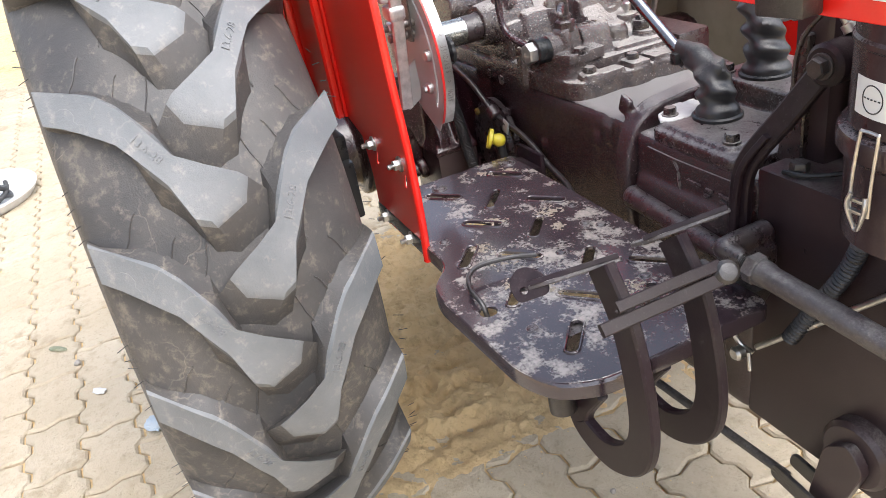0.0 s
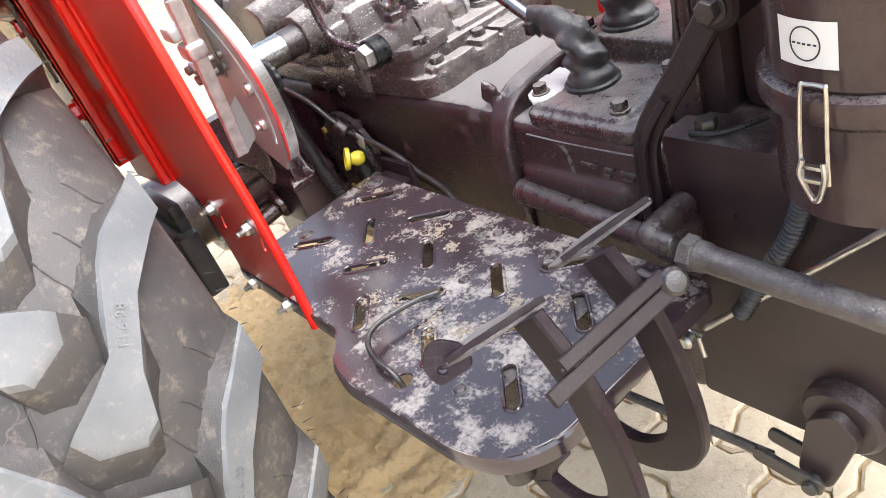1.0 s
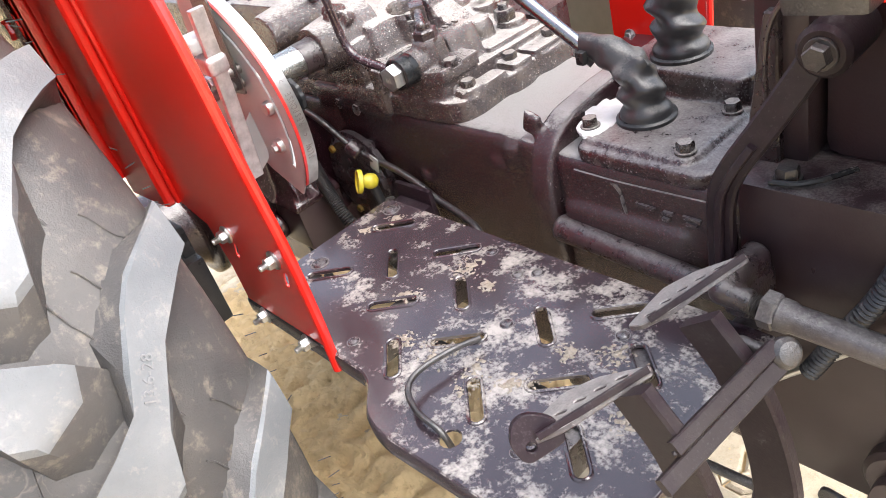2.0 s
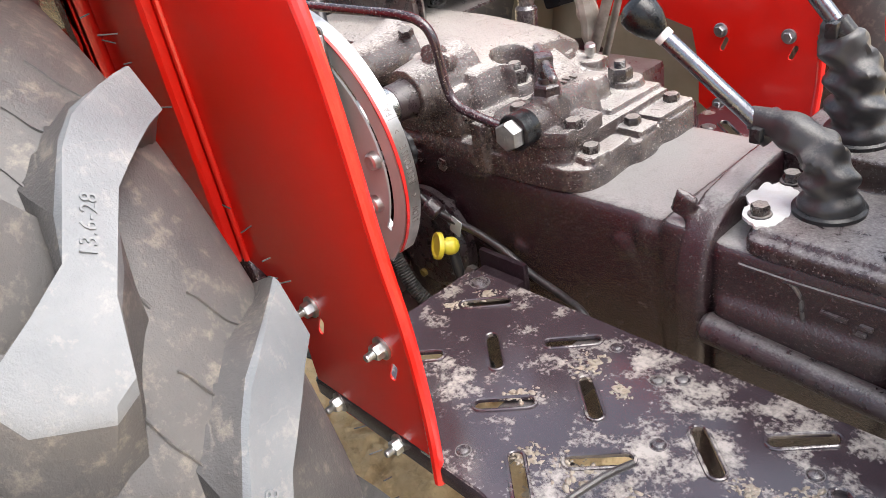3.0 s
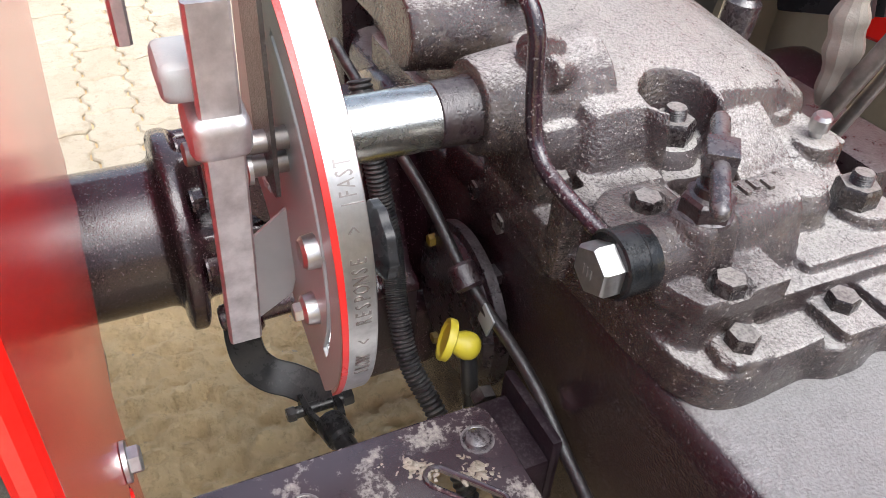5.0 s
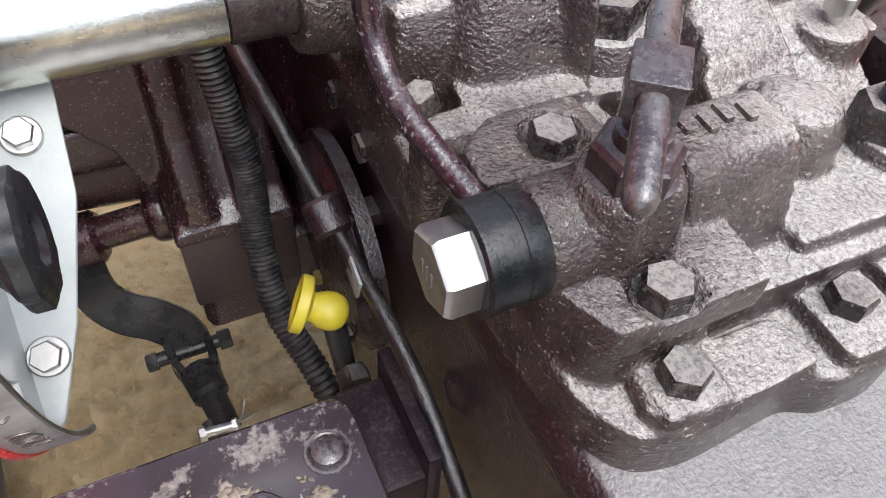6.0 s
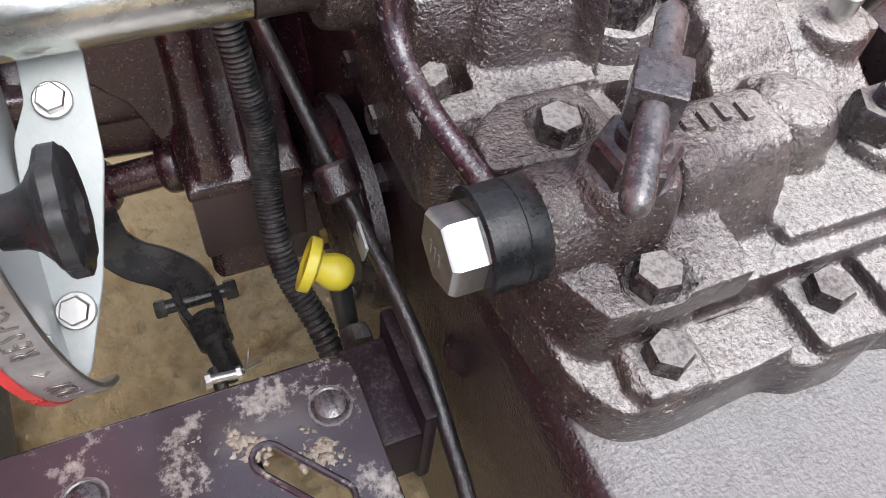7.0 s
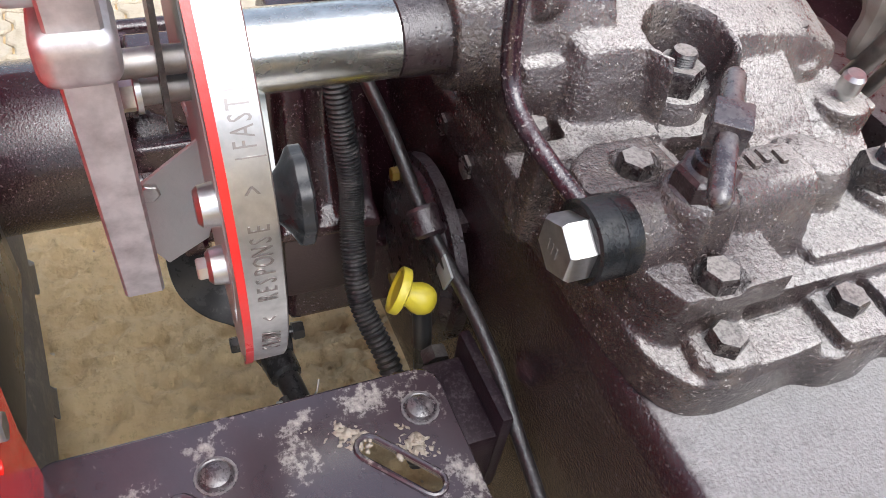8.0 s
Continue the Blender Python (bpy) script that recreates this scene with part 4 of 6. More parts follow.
# cross shaft bosses
lathe(bm, (-0.298, 0.118, 0.906), (0, 1, 0), ((0, 0.036), (0.006, 0.038), (0.06, 0.044), (0.10, 0.05)), 28)
lathe(bm, (-0.395, 0.10, 0.930), (0, 1, 0), ((0, 0.032), (0.005, 0.034), (0.05, 0.038), (0.10, 0.05)), 28)
box(bm, (-0.44, 0.150, 0.83), (-0.24, 0.20, 0.912), 0.02)
box(bm, (-0.62, 0.16, 0.83), (-0.40, 0.24, 0.955), 0.02)
lathe(bm, (-0.285, 0.165, 0.952), (0.35, -0.8, 0.3), ((-0.02, 0.012), (0.012, 0.012), (0.013, 0.010)), 16)
box(bm, (-0.222, 0.150, 0.80), (-0.20, 0.19, 0.872), 0.006)
lathe(bm, (-0.285, 0.205, 0.925), (0.35, -0.8, 0.3), ((-0.02, 0.013), (0.045, 0.013), (0.047, 0.011)), 20)
SEATS = [(-0.0925, 0.203), (-0.178, 0.201)]
cast(part("casting", bm, DUST_SHEEN_CAST, lift), 0.0022, 2, [(*SEATS[0], 0.0150, 0.8680), (*SEATS[1], 0.0150, 0.8740)] + [(-0.240, 0.266, 0.029, 0.8845), (-0.206, 0.268, 0.028, 0.8690)])
bm = bmesh.new()
lathe(bm, (-0.239, 0.266, 0.860), (0, 0, 1), ((0, 0.027), (0.012, 0.0245), (0.021, 0.0232), (0.0238, 0.0215), (0.0245, 0.019)), 32)
part("nut_boss", bm, DUST_SHEEN_CAST, lift)

up = (0, 0, 1)
for x, y, z, w, wash, stud in ((-0.071, 0.206, 0.8385, 0.019, 0.0, 0.0), (-0.074, 0.296, 0.8385, 0.019, 0.0, 0.0), (-0.071, 0.380, 0.8385, 0.019, 0.0, 0.0),
                              (*SEATS[0], 0.8680, 0.0195, 0.0, 0.0), (*SEATS[1], 0.8740, 0.0195, 0.0, 0.0),
                              (-0.239, 0.266, 0.8845, 0.0310, 0.0, 0.009), (-0.250, 0.366, 0.892, 0.0290, 0.0, 0.006), (-0.139, 0.364, 0.866, 0.0290, 0.0, 0.009)):
    bolt(lift, (x, y, z), up, w, w * 0.56, wash, stud, BOLT_PAINT, random.uniform(0, 60))
bolt(lift, (-0.355, 0.185, 0.962), (0.2, -0.3, 1), 0.018, 0.011, 0.0, 0.0, BOLT_PAINT)
bolt(lift, (-0.225, 0.160, 0.872), (0, -0.3, 1), 0.016, 0.010, 0.0, 0.0, BOLT_PAINT)
bolt(lift, (-0.333, 0.150, 0.802), (0, -1, 0), 0.016, 0.003, 0.0, 0.0, BOLT_PAINT)
bolt(lift, (-0.286, 0.150, 0.798), (0, -1, 0), 0.017, 0.003, 0.0, 0.0, BOLT_PAINT)
bm = bmesh.new()
lathe(bm, (-0.203, 0.384, 0.880), (0.1, -0.1, 1), ((0, 0.005), (0.008, 0.005), (0.009, 0.0080), (0.020, 0.0080), (0.023, 0.006)), 18)
part("breather_plug", bm, ZINC, lift, "small bright breather plug")
for k in range(4):
    bm = bmesh.new()
    x0 = -0.150 + 0.003 * (k % 2)
    box(bm, (x0, 0.236 + 0.010 * k, 0.8995), (x0 + 0.011, 0.2405 + 0.010 * k, 0.9035), 0.001)
    part("cast_mark", bm, DUST_SHEEN_CAST, lift)
# plug bolt with its black collar
bm = bmesh.new()
lathe(bm, (-0.128, 0.134, 0.881), (0, 1, 0), ((0, 0.0215), (0.0012, 0.0232), (0.003, 0.0232), (0.0034, 0.0224), (0.016, 0.0226), (0.0163, 0.0222), (0.0168, 0.0222), (0.0171, 0.0226), (0.025, 0.0226), (0.0265, 0.0218), (0.0265, 0.019), (0.029, 0.019)), 40)
part("collar", bm, GLOSS_BLACK, lift, "black rubber-coated collar")
bm = bmesh.new()
hexagon(bm, (-0.127, 0.134, 0.8815), (0, -1, 0), 0.0318, 0.0145, 42, 0.1)
for k in (-1, 0, 1):
    box(bm, (-0.129 + 0.004 * k, 0.1190, 0.877), (-0.1278 + 0.004 * k, 0.1200, 0.884), 0.0)
part("plug_bolt", bm, ZINC, lift, "bright hexagonal plug bolt")
# T-bar of the response valve
bm = bmesh.new()
lathe(bm, (-0.124, 0.198, 0.905), up, ((0, 0.0175), (0.004, 0.0175), (0.005, 0.016)), 28)
hexagon(bm, (-0.124, 0.198, 0.909), up, 0.0305, 0.013, 20)
lathe(bm, (-0.124, 0.198, 0.919), up, ((0, 0.0125), (0.003, 0.0125), (0.004, 0.0105), (0.010, 0.0105), (0.011, 0.0085), (0.032, 0.0085)), 22)
part("valve_stem", bm, MAROON, lift)
bm = bmesh.new()
a, b = Vector((-0.081, 0.162, 0.942)), Vector((-0.153, 0.218, 0.958))
d = (b - a).normalized()
side = d.cross(Vector((0, 0, 1))).normalized()
m = Matrix((d, side, d.cross(side))).transposed().to_4x4()
box(bm, (-0.0095, -0.0095, -0.009), (0.0095, 0.0095, 0.009), 0.0012)
lathe(bm, (0, 0, 0.0085), (0, 0, 1), ((0, 0.0042), (0.0009, 0.0042), (0.0010, 0.0030), (0.0006, 0.0026), (0.0006, 0.0012), (0.0009, 0.0008)), 14)
m.translation = a.lerp(b, 0.56)
bm.transform(m)
part("bar_block", bm, WORN_STEEL, lift)
bm = bmesh.new()
a, b = Vector((-0.081, 0.162, 0.942)), Vector((-0.153, 0.218, 0.958))
n = (b - a).length
lathe(bm, a, b - a, ((0, 0.001), (0.0008, 0.0028), (0.0025, 0.0046), (0.006, 0.0058), (n - 0.006, 0.0060), (n - 0.0025, 0.0048), (n - 0.0008, 0.003), (n, 0.001)), 18)
part("cross_bar", bm, WORN_STEEL, lift, "worn steel cross bar")
# hydraulic pipe
bm = bmesh.new()
sweep(bm, [(-0.150, 0.158, 0.872), (-0.171, 0.152, 0.878), (-0.198, 0.143, 0.889), (-0.220, 0.140, 0.897), (-0.233, 0.139, 0.910), (-0.239, 0.138, 0.932), (-0.242, 0.137, 0.960), (-0.245, 0.136, 0.985), (-0.258, 0.133, 1.003), (-0.29, 0.127, 1.012), (-0.37, 0.110, 1.018), (-0.55, 0.075, 1.03), (-0.8, 0.03, 1.05)], 0.0062, 14, 6)
part("hydraulic_pipe", bm, CHIPPED, lift, "bent steel hydraulic pipe with worn paint")
# seat bracket behind
bm = bmesh.new()
t = 0.004
X0, X1, Y0, Y1, Z0, Z1 = -0.80, -0.45, 0.300, 0.465, 0.926, 0.992
slab(bm, rounded([(Y0, Z0), (Y1, Z0), (Y1, Z1), (Y0, Z1)], 0.008), "x", X0, X1, [rounded([(Y0 + t, Z0 + t), (Y1 - t, Z0 + t), (Y1 - t, Z1 - t), (Y0 + t, Z1 - t)], 0.006)])
seat = part("seat_bracket", bm, WORN_STEEL, tractor, "open steel box bracket for the missing seat")
bolt(seat, (-0.53, 0.40, Z0 + t), up, 0.02, 0.012, 0.017, material=BOLT_PAINT)
bm = bmesh.new()
box(bm, (-0.85, 0.275, 0.9925), (-0.462, 0.480, 1.0005), 0.002)
part("seat_board", bm, BOARD, seat, "dusty tan board on the bracket")
bm = bmesh.new()
box(bm, (-0.80, 0.285, 0.90), (-0.455, 0.297, 1.09), 0.004)
box(bm, (-0.95, 0.15, 0.40), (-0.70, 0.43, 0.95), 0.02)
rear = part("rear_housing", bm, MAROON, tractor)
for x, z in ((-0.600, 0.992), (-0.512, 0.978)):
    bolt(rear, (x, 0.285, z), (0, -1, 0), 0.017, 0.008, 0.012, material=MAROON)
for dx in (0.0, 0.035):
    bm = bmesh.new()
    sweep(bm, [(-0.66 + dx, 0.23, 1.05), (-0.63 + dx, 0.21, 1.01), (-0.60 + dx, 0.19, 0.975), (-0.585 + dx, 0.18, 0.94)], 0.010, 12, 8)
    part("rubber_hose", bm, RUBBER_BOOT, rear)
bm = bmesh.new()
lathe(bm, (-0.380, 0.450, 0.88), (0.05, 0.05, 1), ((0, 0.018), (0.04, 0.018), (0.045, 0.013), (0.07, 0.013), (0.072, 0.018), (0.098, 0.019), (0.102, 0.015)), 18)
part("filler_cap", bm, WORN_STEEL, lift)
# levers on the far side
for a, b, r in (((-0.262, 0.452, 0.83), (-0.206, 0.450, 0.975), 0.008), ((-0.262, 0.475, 0.80), (-0.180, 0.475, 1.05), 0.006)):
    bm = bmesh.new()
    rod(bm, a, b, r)
    lev = part("rear_lever", bm, DULL_STEEL, tractor)
    if r > 0.007:
        bm = bmesh.new()
        lathe(bm, Vector(b) - Vector((0.004, 0, 0.012)), (0.35, 0, 0.9), ((0, 0.010), (0.004, 0.015), (0.022, 0.0175), (0.030, 0.013)), 18)
        part("knob", bm, DULL_STEEL, lev)
bm = bmesh.new()
sweep(bm, [(-0.262, 0.452, 0.985), (-0.262, 0.452, 0.95), (-0.256, 0.452, 0.915), (-0.258, 0.452, 0.87)], 0.02, 10, 6, radius=lambda t: 0.006 + 0.010 * math.sin(3.1 * t) + 0.0015 * math.sin(23 * t))
part("plastic_wrap", bm, DRY_CLOTH, tractor, "crumpled translucent plastic wrapped round a lever")
bm = bmesh.new()
box(bm, (-0.41, 0.52, 0.905), (-0.33, 0.60, 0.965), 0.006, (0, -15, 10))
box(bm, (-0.43, 0.50, 0.960), (-0.31, 0.62, 0.966), 0.002, (0, -15, 10))
box(bm, (-0.405, 0.525, 0.966), (-0.325, 0.60, 1.06), 0.006, (0, -15, 10))
for k in range(3):
    box(bm, (-0.335, 0.53 + 0.02 * k, 0.91), (-0.320, 0.54 + 0.02 * k, 0.955), 0.002, (0, -15, 10))
part("black_connector_box", bm, BLACK, tractor)
bm = bmesh.new()
box(bm, (-0.44, 0.50, 0.55), (-0.16, 0.60, 0.745), 0.012)
box(bm, (-0.42, 0.52, 0.74), (-0.22, 0.60, 0.805), 0.012)
part("far_valve_body", bm, MAROON, tractor)
bm = bmesh.new()
sweep(bm, [(-0.36, 0.50, 0.84), (-0.31, 0.485, 0.815), (-0.26, 0.475, 0.80), (-0.20, 0.475, 0.775), (-0.15, 0.48, 0.72), (-0.13, 0.49, 0.64)], 0.011, 12, 8)
part("black_hose", bm, RUBBER_BOOT, tractor)

# ---- cross tube and quadrant ----
QX, QZ = -0.296, 0.903
quad = empty("hydraulic_quadrant")
quad.parent = tractor
tagged(quad, "zinc-plated lever quadrant with a red stripe and stamped marks")
bm = bmesh.new()
lathe(bm, (QX, -0.030, 0.906), (0, 1, 0), ((0, 0.0245), (0.117, 0.0245)), 36)
part("cross_tube", bm, TUBE_ZINC, quad, "bright zinc-plated cross tube")
bm = bmesh.new()
lathe(bm, (QX, 0.0872, 0.906), (0, 1, 0), ((0, 0.0235), (0.001, 0.0250), (0.024, 0.0250), (0.030, 0.0262), (0.034, 0.0262)), 36)
part("sleeve", bm, MAROON, quad)
R = 0.170


def lean(bm):
    """The quadrant's top leans outward."""
    for v in bm.verts:
        v.co.y -= (v.co.z - 0.83) * 0.031


arc = ring(R - 0.003, 40, (QX, QZ), -42, 78)
plate_out = ring(0.05, 8, (QX, QZ), 150, 250) + [(QX + 0.05, QZ - 0.10), (QX + 0.11, QZ - 0.128)] + arc + [(QX + 0.0, QZ + 0.16)]
slot_hole = ring(R - 0.022, 26, (QX, QZ), -33, 55) + ring(R - 0.029, 26, (QX, QZ), 55, -33)
bm = bmesh.new()
slab(bm, plate_out, "y", -0.036, -0.033, [slot_hole], 0.0004)
lean(bm)
part("quadrant_plate", bm, GALV, quad)
bm = bmesh.new()
slab(bm, ring(R, 44, (QX, QZ), -40, 80) + ring(R - 0.003, 44, (QX, QZ), 80, -40), "y", -0.0362, -0.0155, bevel=0.0006)
lean(bm)
part("rim", bm, ZINC, quad)
bm = bmesh.new()
slab(bm, ring(R + 0.0008, 44, (QX, QZ), -39, 79) + ring(R - 0.0005, 44, (QX, QZ), 79, -39), "y", -0.0365, -0.0328)
lean(bm)
part("stripe", bm, RED_LINE, quad, "red painted stripe")
bm = bmesh.new()
slab(bm, rounded([(-0.306, 0.010), (-0.250, 0.005), (-0.205, -0.010), (-0.172, -0.026), (-0.172, -0.033), (-0.240, -0.033), (-0.262, -0.030), (-0.276, -0.021), (-0.306, -0.018)], 0.003), "z", 0.0, 0.0025, bevel=0.0004)
for v in bm.verts:
    v.co.z += 0.883 - (v.co.x + 0.30) * 0.70
part("lower_web", bm, GALV, quad, "pale zinc-plated web along the quadrant's lower edge")
for x, y in ((-0.274, -0.009), (-0.196, -0.024)):
    bolt(quad, (x, y, 0.8855 - (x + 0.30) * 0.70), (0.57, 0, 0.82), 0.012, 0.006, 0.0088, material=ZINC)
bm = bmesh.new()
sweep(bm, [(-0.300, -0.036, 0.886), (-0.290, -0.0355, 0.880), (-0.278, -0.0355, 0.884)], 0.004, 8, 5)
part("weld_bead", bm, GALV, quad)
bm = bmesh.new()
slab(bm, [(-0.278, 1.000), (-0.262, 1.000), (-0.255, 1.045), (-0.236, 1.046), (-0.236, 1.052), (-0.268, 1.060), (-0.278, 1.058)], "y", -0.0395, -0.0365)
part("end_stop", bm, GALV, quad)


def on_rim(text, deg, size):
    a = radians(deg)
    out = Vector((math.cos(a), 0, math.sin(a)))
    run = Vector((-math.sin(a), 0, math.cos(a)))
    tall = out.cross(run)
    m = Matrix((run * 0.58, tall, out)).transposed().to_4x4()
    m.translation = Vector((QX, -0.0235 - (QZ + out.z * R - 0.83) * 0.031, QZ)) + out * (R + 0.0003)
    lettering(text, size, m, 0.00016, DULL_STEEL, quad, "stamped_letter")


words = [(-18.5, "SLOW", 2.0), (-9.5, "<", 1.0), (3.2, "RESPONSE", 1.95), (16.0, ">", 1.0), (25.0, "|FAST|", 1.75)]
for start, word, step in words:
    for i, ch in enumerate(word):
        on_rim(ch, start + (i - (len(word) - 1) / 2) * step, 0.0130)
for p, r, h in (((-0.166, -0.036, 0.915), 0.0105, 0.010), ((-0.184, -0.036, 0.856), 0.0105, 0.008)):
    bm = bmesh.new()
    lathe(bm, p, (0, -1, 0), ((0, r), (0.002, r), (h, r * 0.9), (h + 0.002, r * 0.7)), 20)
    if h < 0.01:
        hexagon(bm, (p[0], p[1] - h, p[2]), (0, -1, 0), 0.011, 0.007)
    part("stop_screw", bm, ZINC, quad)
bm = bmesh.new()
rod(bm, (-0.166, -0.010, 0.915), (-0.166, -0.032, 0.915), 0.005)
lathe(bm, (-0.164, -0.0195, 0.914), (0.05, 1, 0.02), ((-0.004, 0.009), (0.003, 0.010), (0.007, 0.012), (0.011, 0.017), (0.0135, 0.0215), (0.015, 0.0225), (0.020, 0.0225), (0.0215, 0.020), (0.0215, 0.010), (0.019, 0.008)), 56)
for v in bm.verts:
    d = Vector((v.co.x + 0.164, 0, v.co.z - 0.914))
    if d.length > 0.019:
        v.co += d.normalized() * 0.0009 * math.cos(9 * math.atan2(d.z, d.x))
part("hand_knob", bm, BLACK, quad, "black fluted plastic knob")
# hand levers beside the quadrant
bm = bmesh.new()
sweep(bm, [(-0.166, -0.078, 1.06), (-0.176, -0.078, 0.985), (-0.190, -0.078, 0.905), (-0.206, -0.078, 0.826)], 0, steps=5, flat=(0.004, 0.010, (0, 1, 0)))
part("lever_bar", bm, SATIN, quad)
bm = bmesh.new()
box(bm, (-0.200, -0.094, 0.980), (-0.166, -0.064, 1.004), 0.008, (0, 6, 0), 4)
part("lever_clamp", bm, SATIN, quad)
bm = bmesh.new()
box(bm, (-0.205, -0.102, 1.010), (-0.172, -0.070, 1.030), 0.007, (0, 6, 0), 4)
part("lever_clamp", bm, GALV, quad)
bm = bmesh.new()
sweep(bm, [(-0.236, -0.110, 1.02), (-0.225, -0.110, 1.10), (-0.21, -0.110, 1.18), (-0.19, -0.11, 1.26)], 0, steps=5, flat=(0.012, 0.004, (0, 1, 0)))
part("hand_lever", bm, SATIN, quad)
bm = bmesh.new()
slab(bm, [(-0.071, 0.872), (-0.037, 0.898), (-0.034, 0.845), (-0.039, 0.826), (-0.063, 0.811), (-0.071, 0.825)], "x", -0.237, -0.2345, bevel=0.0005)
link = part("link_plate", bm, GALV, quad, "pale galvanised link plate")
bolt(quad, (-0.2345, -0.066, 0.868), (1, 0, 0), 0.010, 0.003, material=ZINC)
bm = bmesh.new()
rod(bm, (-0.205, -0.03, 0.965), (-0.205, -0.095, 0.965), 0.0065)
rod(bm, (-0.215, -0.03, 0.945), (-0.215, -0.085, 0.945), 0.0075)
piv = part("pivot_stud", bm, DULL_STEEL, quad)
for x, y, z in ((-0.205, -0.074, 0.965), (-0.215, -0.06, 0.945)):
    bolt(quad, (x, y, z), (0, -1, 0), 0.017, 0.010, 0.011, material=ZINC)
bm = bmesh.new()
slab(bm, rounded([(-0.235, 0.935), (-0.19, 0.935), (-0.19, 1.06), (-0.235, 1.06)], 0.006), "y", -0.052, -0.0495)
part("spacer_strip", bm, DARK_STEEL, quad)

# ---- rear axle, brake gear and what hangs beside the gearbox ----
axle = empty("rear_axle")
axle.parent = tractor
tagged(axle, "dark maroon cast rear axle housing with ribs")
bm = bmesh.new()
lathe(bm, (-0.56, 0.20, 0.66), (0, -1, 0), ((0, 0.15), (0.05, 0.14), (0.07, 0.095), (0.25, 0.080), (0.45, 0.080)), 32)
for a in (20, 75, 130):
    ca, sa = math.cos(radians(a)), math.sin(radians(a))
    box(bm, (-0.56 + 0.09 * ca - 0.008, -0.10, 0.66 + 0.09 * sa - 0.02), (-0.56 + 0.09 * ca + 0.008, 0.17, 0.66 + 0.09 * sa + 0.02), 0.003)
box(bm, (-0.55, 0.04, 0.50), (-0.41, 0.17, 0.60), 0.008)
lathe(bm, (-0.56, -0.075, 0.66), (0, -1, 0), ((0, 0.10), (0.004, 0.112), (0.020, 0.112), (0.024, 0.10)), 32)
trumpet = cast(part("trumpet", bm, MAROON_GLOSS, axle), 0.005)
far_side = part("trumpet", trumpet.data, MAROON_GLOSS, axle)
far_side.matrix_basis = Matrix.Translation((0, 2 * MID, 0)) @ Matrix.Diagonal((1, -1, 1, 1))
cast(far_side, 0.008)
for deg in (10, 50, 90):
    bolt(axle, (-0.56 + 0.099 * math.cos(radians(deg)), -0.074, 0.66 + 0.099 * math.sin(radians(deg))), (0, 1, 0), 0.018, 0.011, 0.013, material=MAROON_GLOSS)
bm = bmesh.new()
box(bm, (-0.50, 0.037, 0.560), (-0.396, 0.128, 0.640), 0.004)
part("stop_block", bm, DARK_SIDE, axle)
bm = bmesh.new()
rings = []
for z, x, lo, hi in ((0.637, -0.395, 0.034, 0.130), (0.648, -0.396, 0.035, 0.130), (0.662, -0.412, 0.044, 0.126), (0.72, -0.440, 0.050, 0.126), (0.80, -0.455, 0.050, 0.128), (0.815, -0.470, 0.054, 0.126)):
    rings.append([bm.verts.new(p) for p in ((x, lo, z), (x, hi, z), (-0.54, hi, z), (-0.54, lo, z))])
for p, q in zip(rings, rings[1:]):
    for k in range(4):
        bm.faces.new((p[k], p[(k + 1) % 4], q[(k + 1) % 4], q[k]))
bm.faces.new(rings[0])
bm.faces.new(rings[-1][::-1])
for y, w in ((0.058, 0.010), (0.098, 0.008)):
    slab(bm, [(-0.398, 0.645), (-0.404, 0.672), (-0.424, 0.72), (-0.436, 0.79), (-0.50, 0.80), (-0.50, 0.645)], "y", y - w, y + w)
slab(bm, [(0.060, 0.81), (-0.065, 0.81), (-0.065, 0.760), (-0.055, 0.752), (-0.020, 0.728), (0.012, 0.690), (0.026, 0.648), (0.060, 0.640)], "x", -0.49, -0.462)
rod(bm, (-0.488, 0.020, 0.590), (-0.484, 0.042, 0.594), 0.026)
cast(part("rib_casting", bm, MAROON_GLOSS, axle), 0.003, 3)
bm = bmesh.new()
box(bm, (-0.42, -0.215, 0.635), (-0.25, -0.180, 0.745), 0.006)
box(bm, (-0.38, -0.20, 0.63), (-0.34, -0.182, 0.66), 0.006)
box(bm, (-0.315, -0.20, 0.64), (-0.285, -0.182, 0.66), 0.006)
box(bm, (-0.40, -0.20, 0.73), (-0.27, -0.180, 0.79), 0.006)
for k in range(3):
    box(bm, (-0.36 + 0.018 * k, -0.2175, 0.70), (-0.352 + 0.018 * k, -0.2145, 0.72), 0.0)
part("axle_bracket", bm, BLACK, axle, "black cast bracket")
bm = bmesh.new()
rod(bm, (-0.497, -0.066, 0.574), (-0.482, 0.040, 0.594), 0.0155, 24)
rod(bm, (-0.494, -0.050, 0.576), (-0.491, -0.022, 0.580), 0.024, 24)
part("brake_shaft", bm, MAROON_GLOSS, axle)
bm = bmesh.new()
sweep(bm, [(-0.494, -0.040, 0.598), (-0.484, -0.047, 0.560), (-0.470, -0.044, 0.528), (-0.458, -0.028, 0.508), (-0.446, -0.004, 0.499), (-0.430, 0.014, 0.492), (-0.412, 0.020, 0.486)], 0, steps=6, flat=(0.020, 0.004, (0.62, -0.30, 0.72)))
part("brake_lever", bm, BLACK, axle)
bm = bmesh.new()
for k in (-1, 1):
    sweep(bm, [(-0.428, 0.016 + k * 0.017, 0.482), (-0.400, 0.019 + k * 0.017, 0.483), (-0.382, 0.021 + k * 0.013, 0.484)], 0, steps=3, flat=(0.011, 0.004, (0.1, 1, 0)))
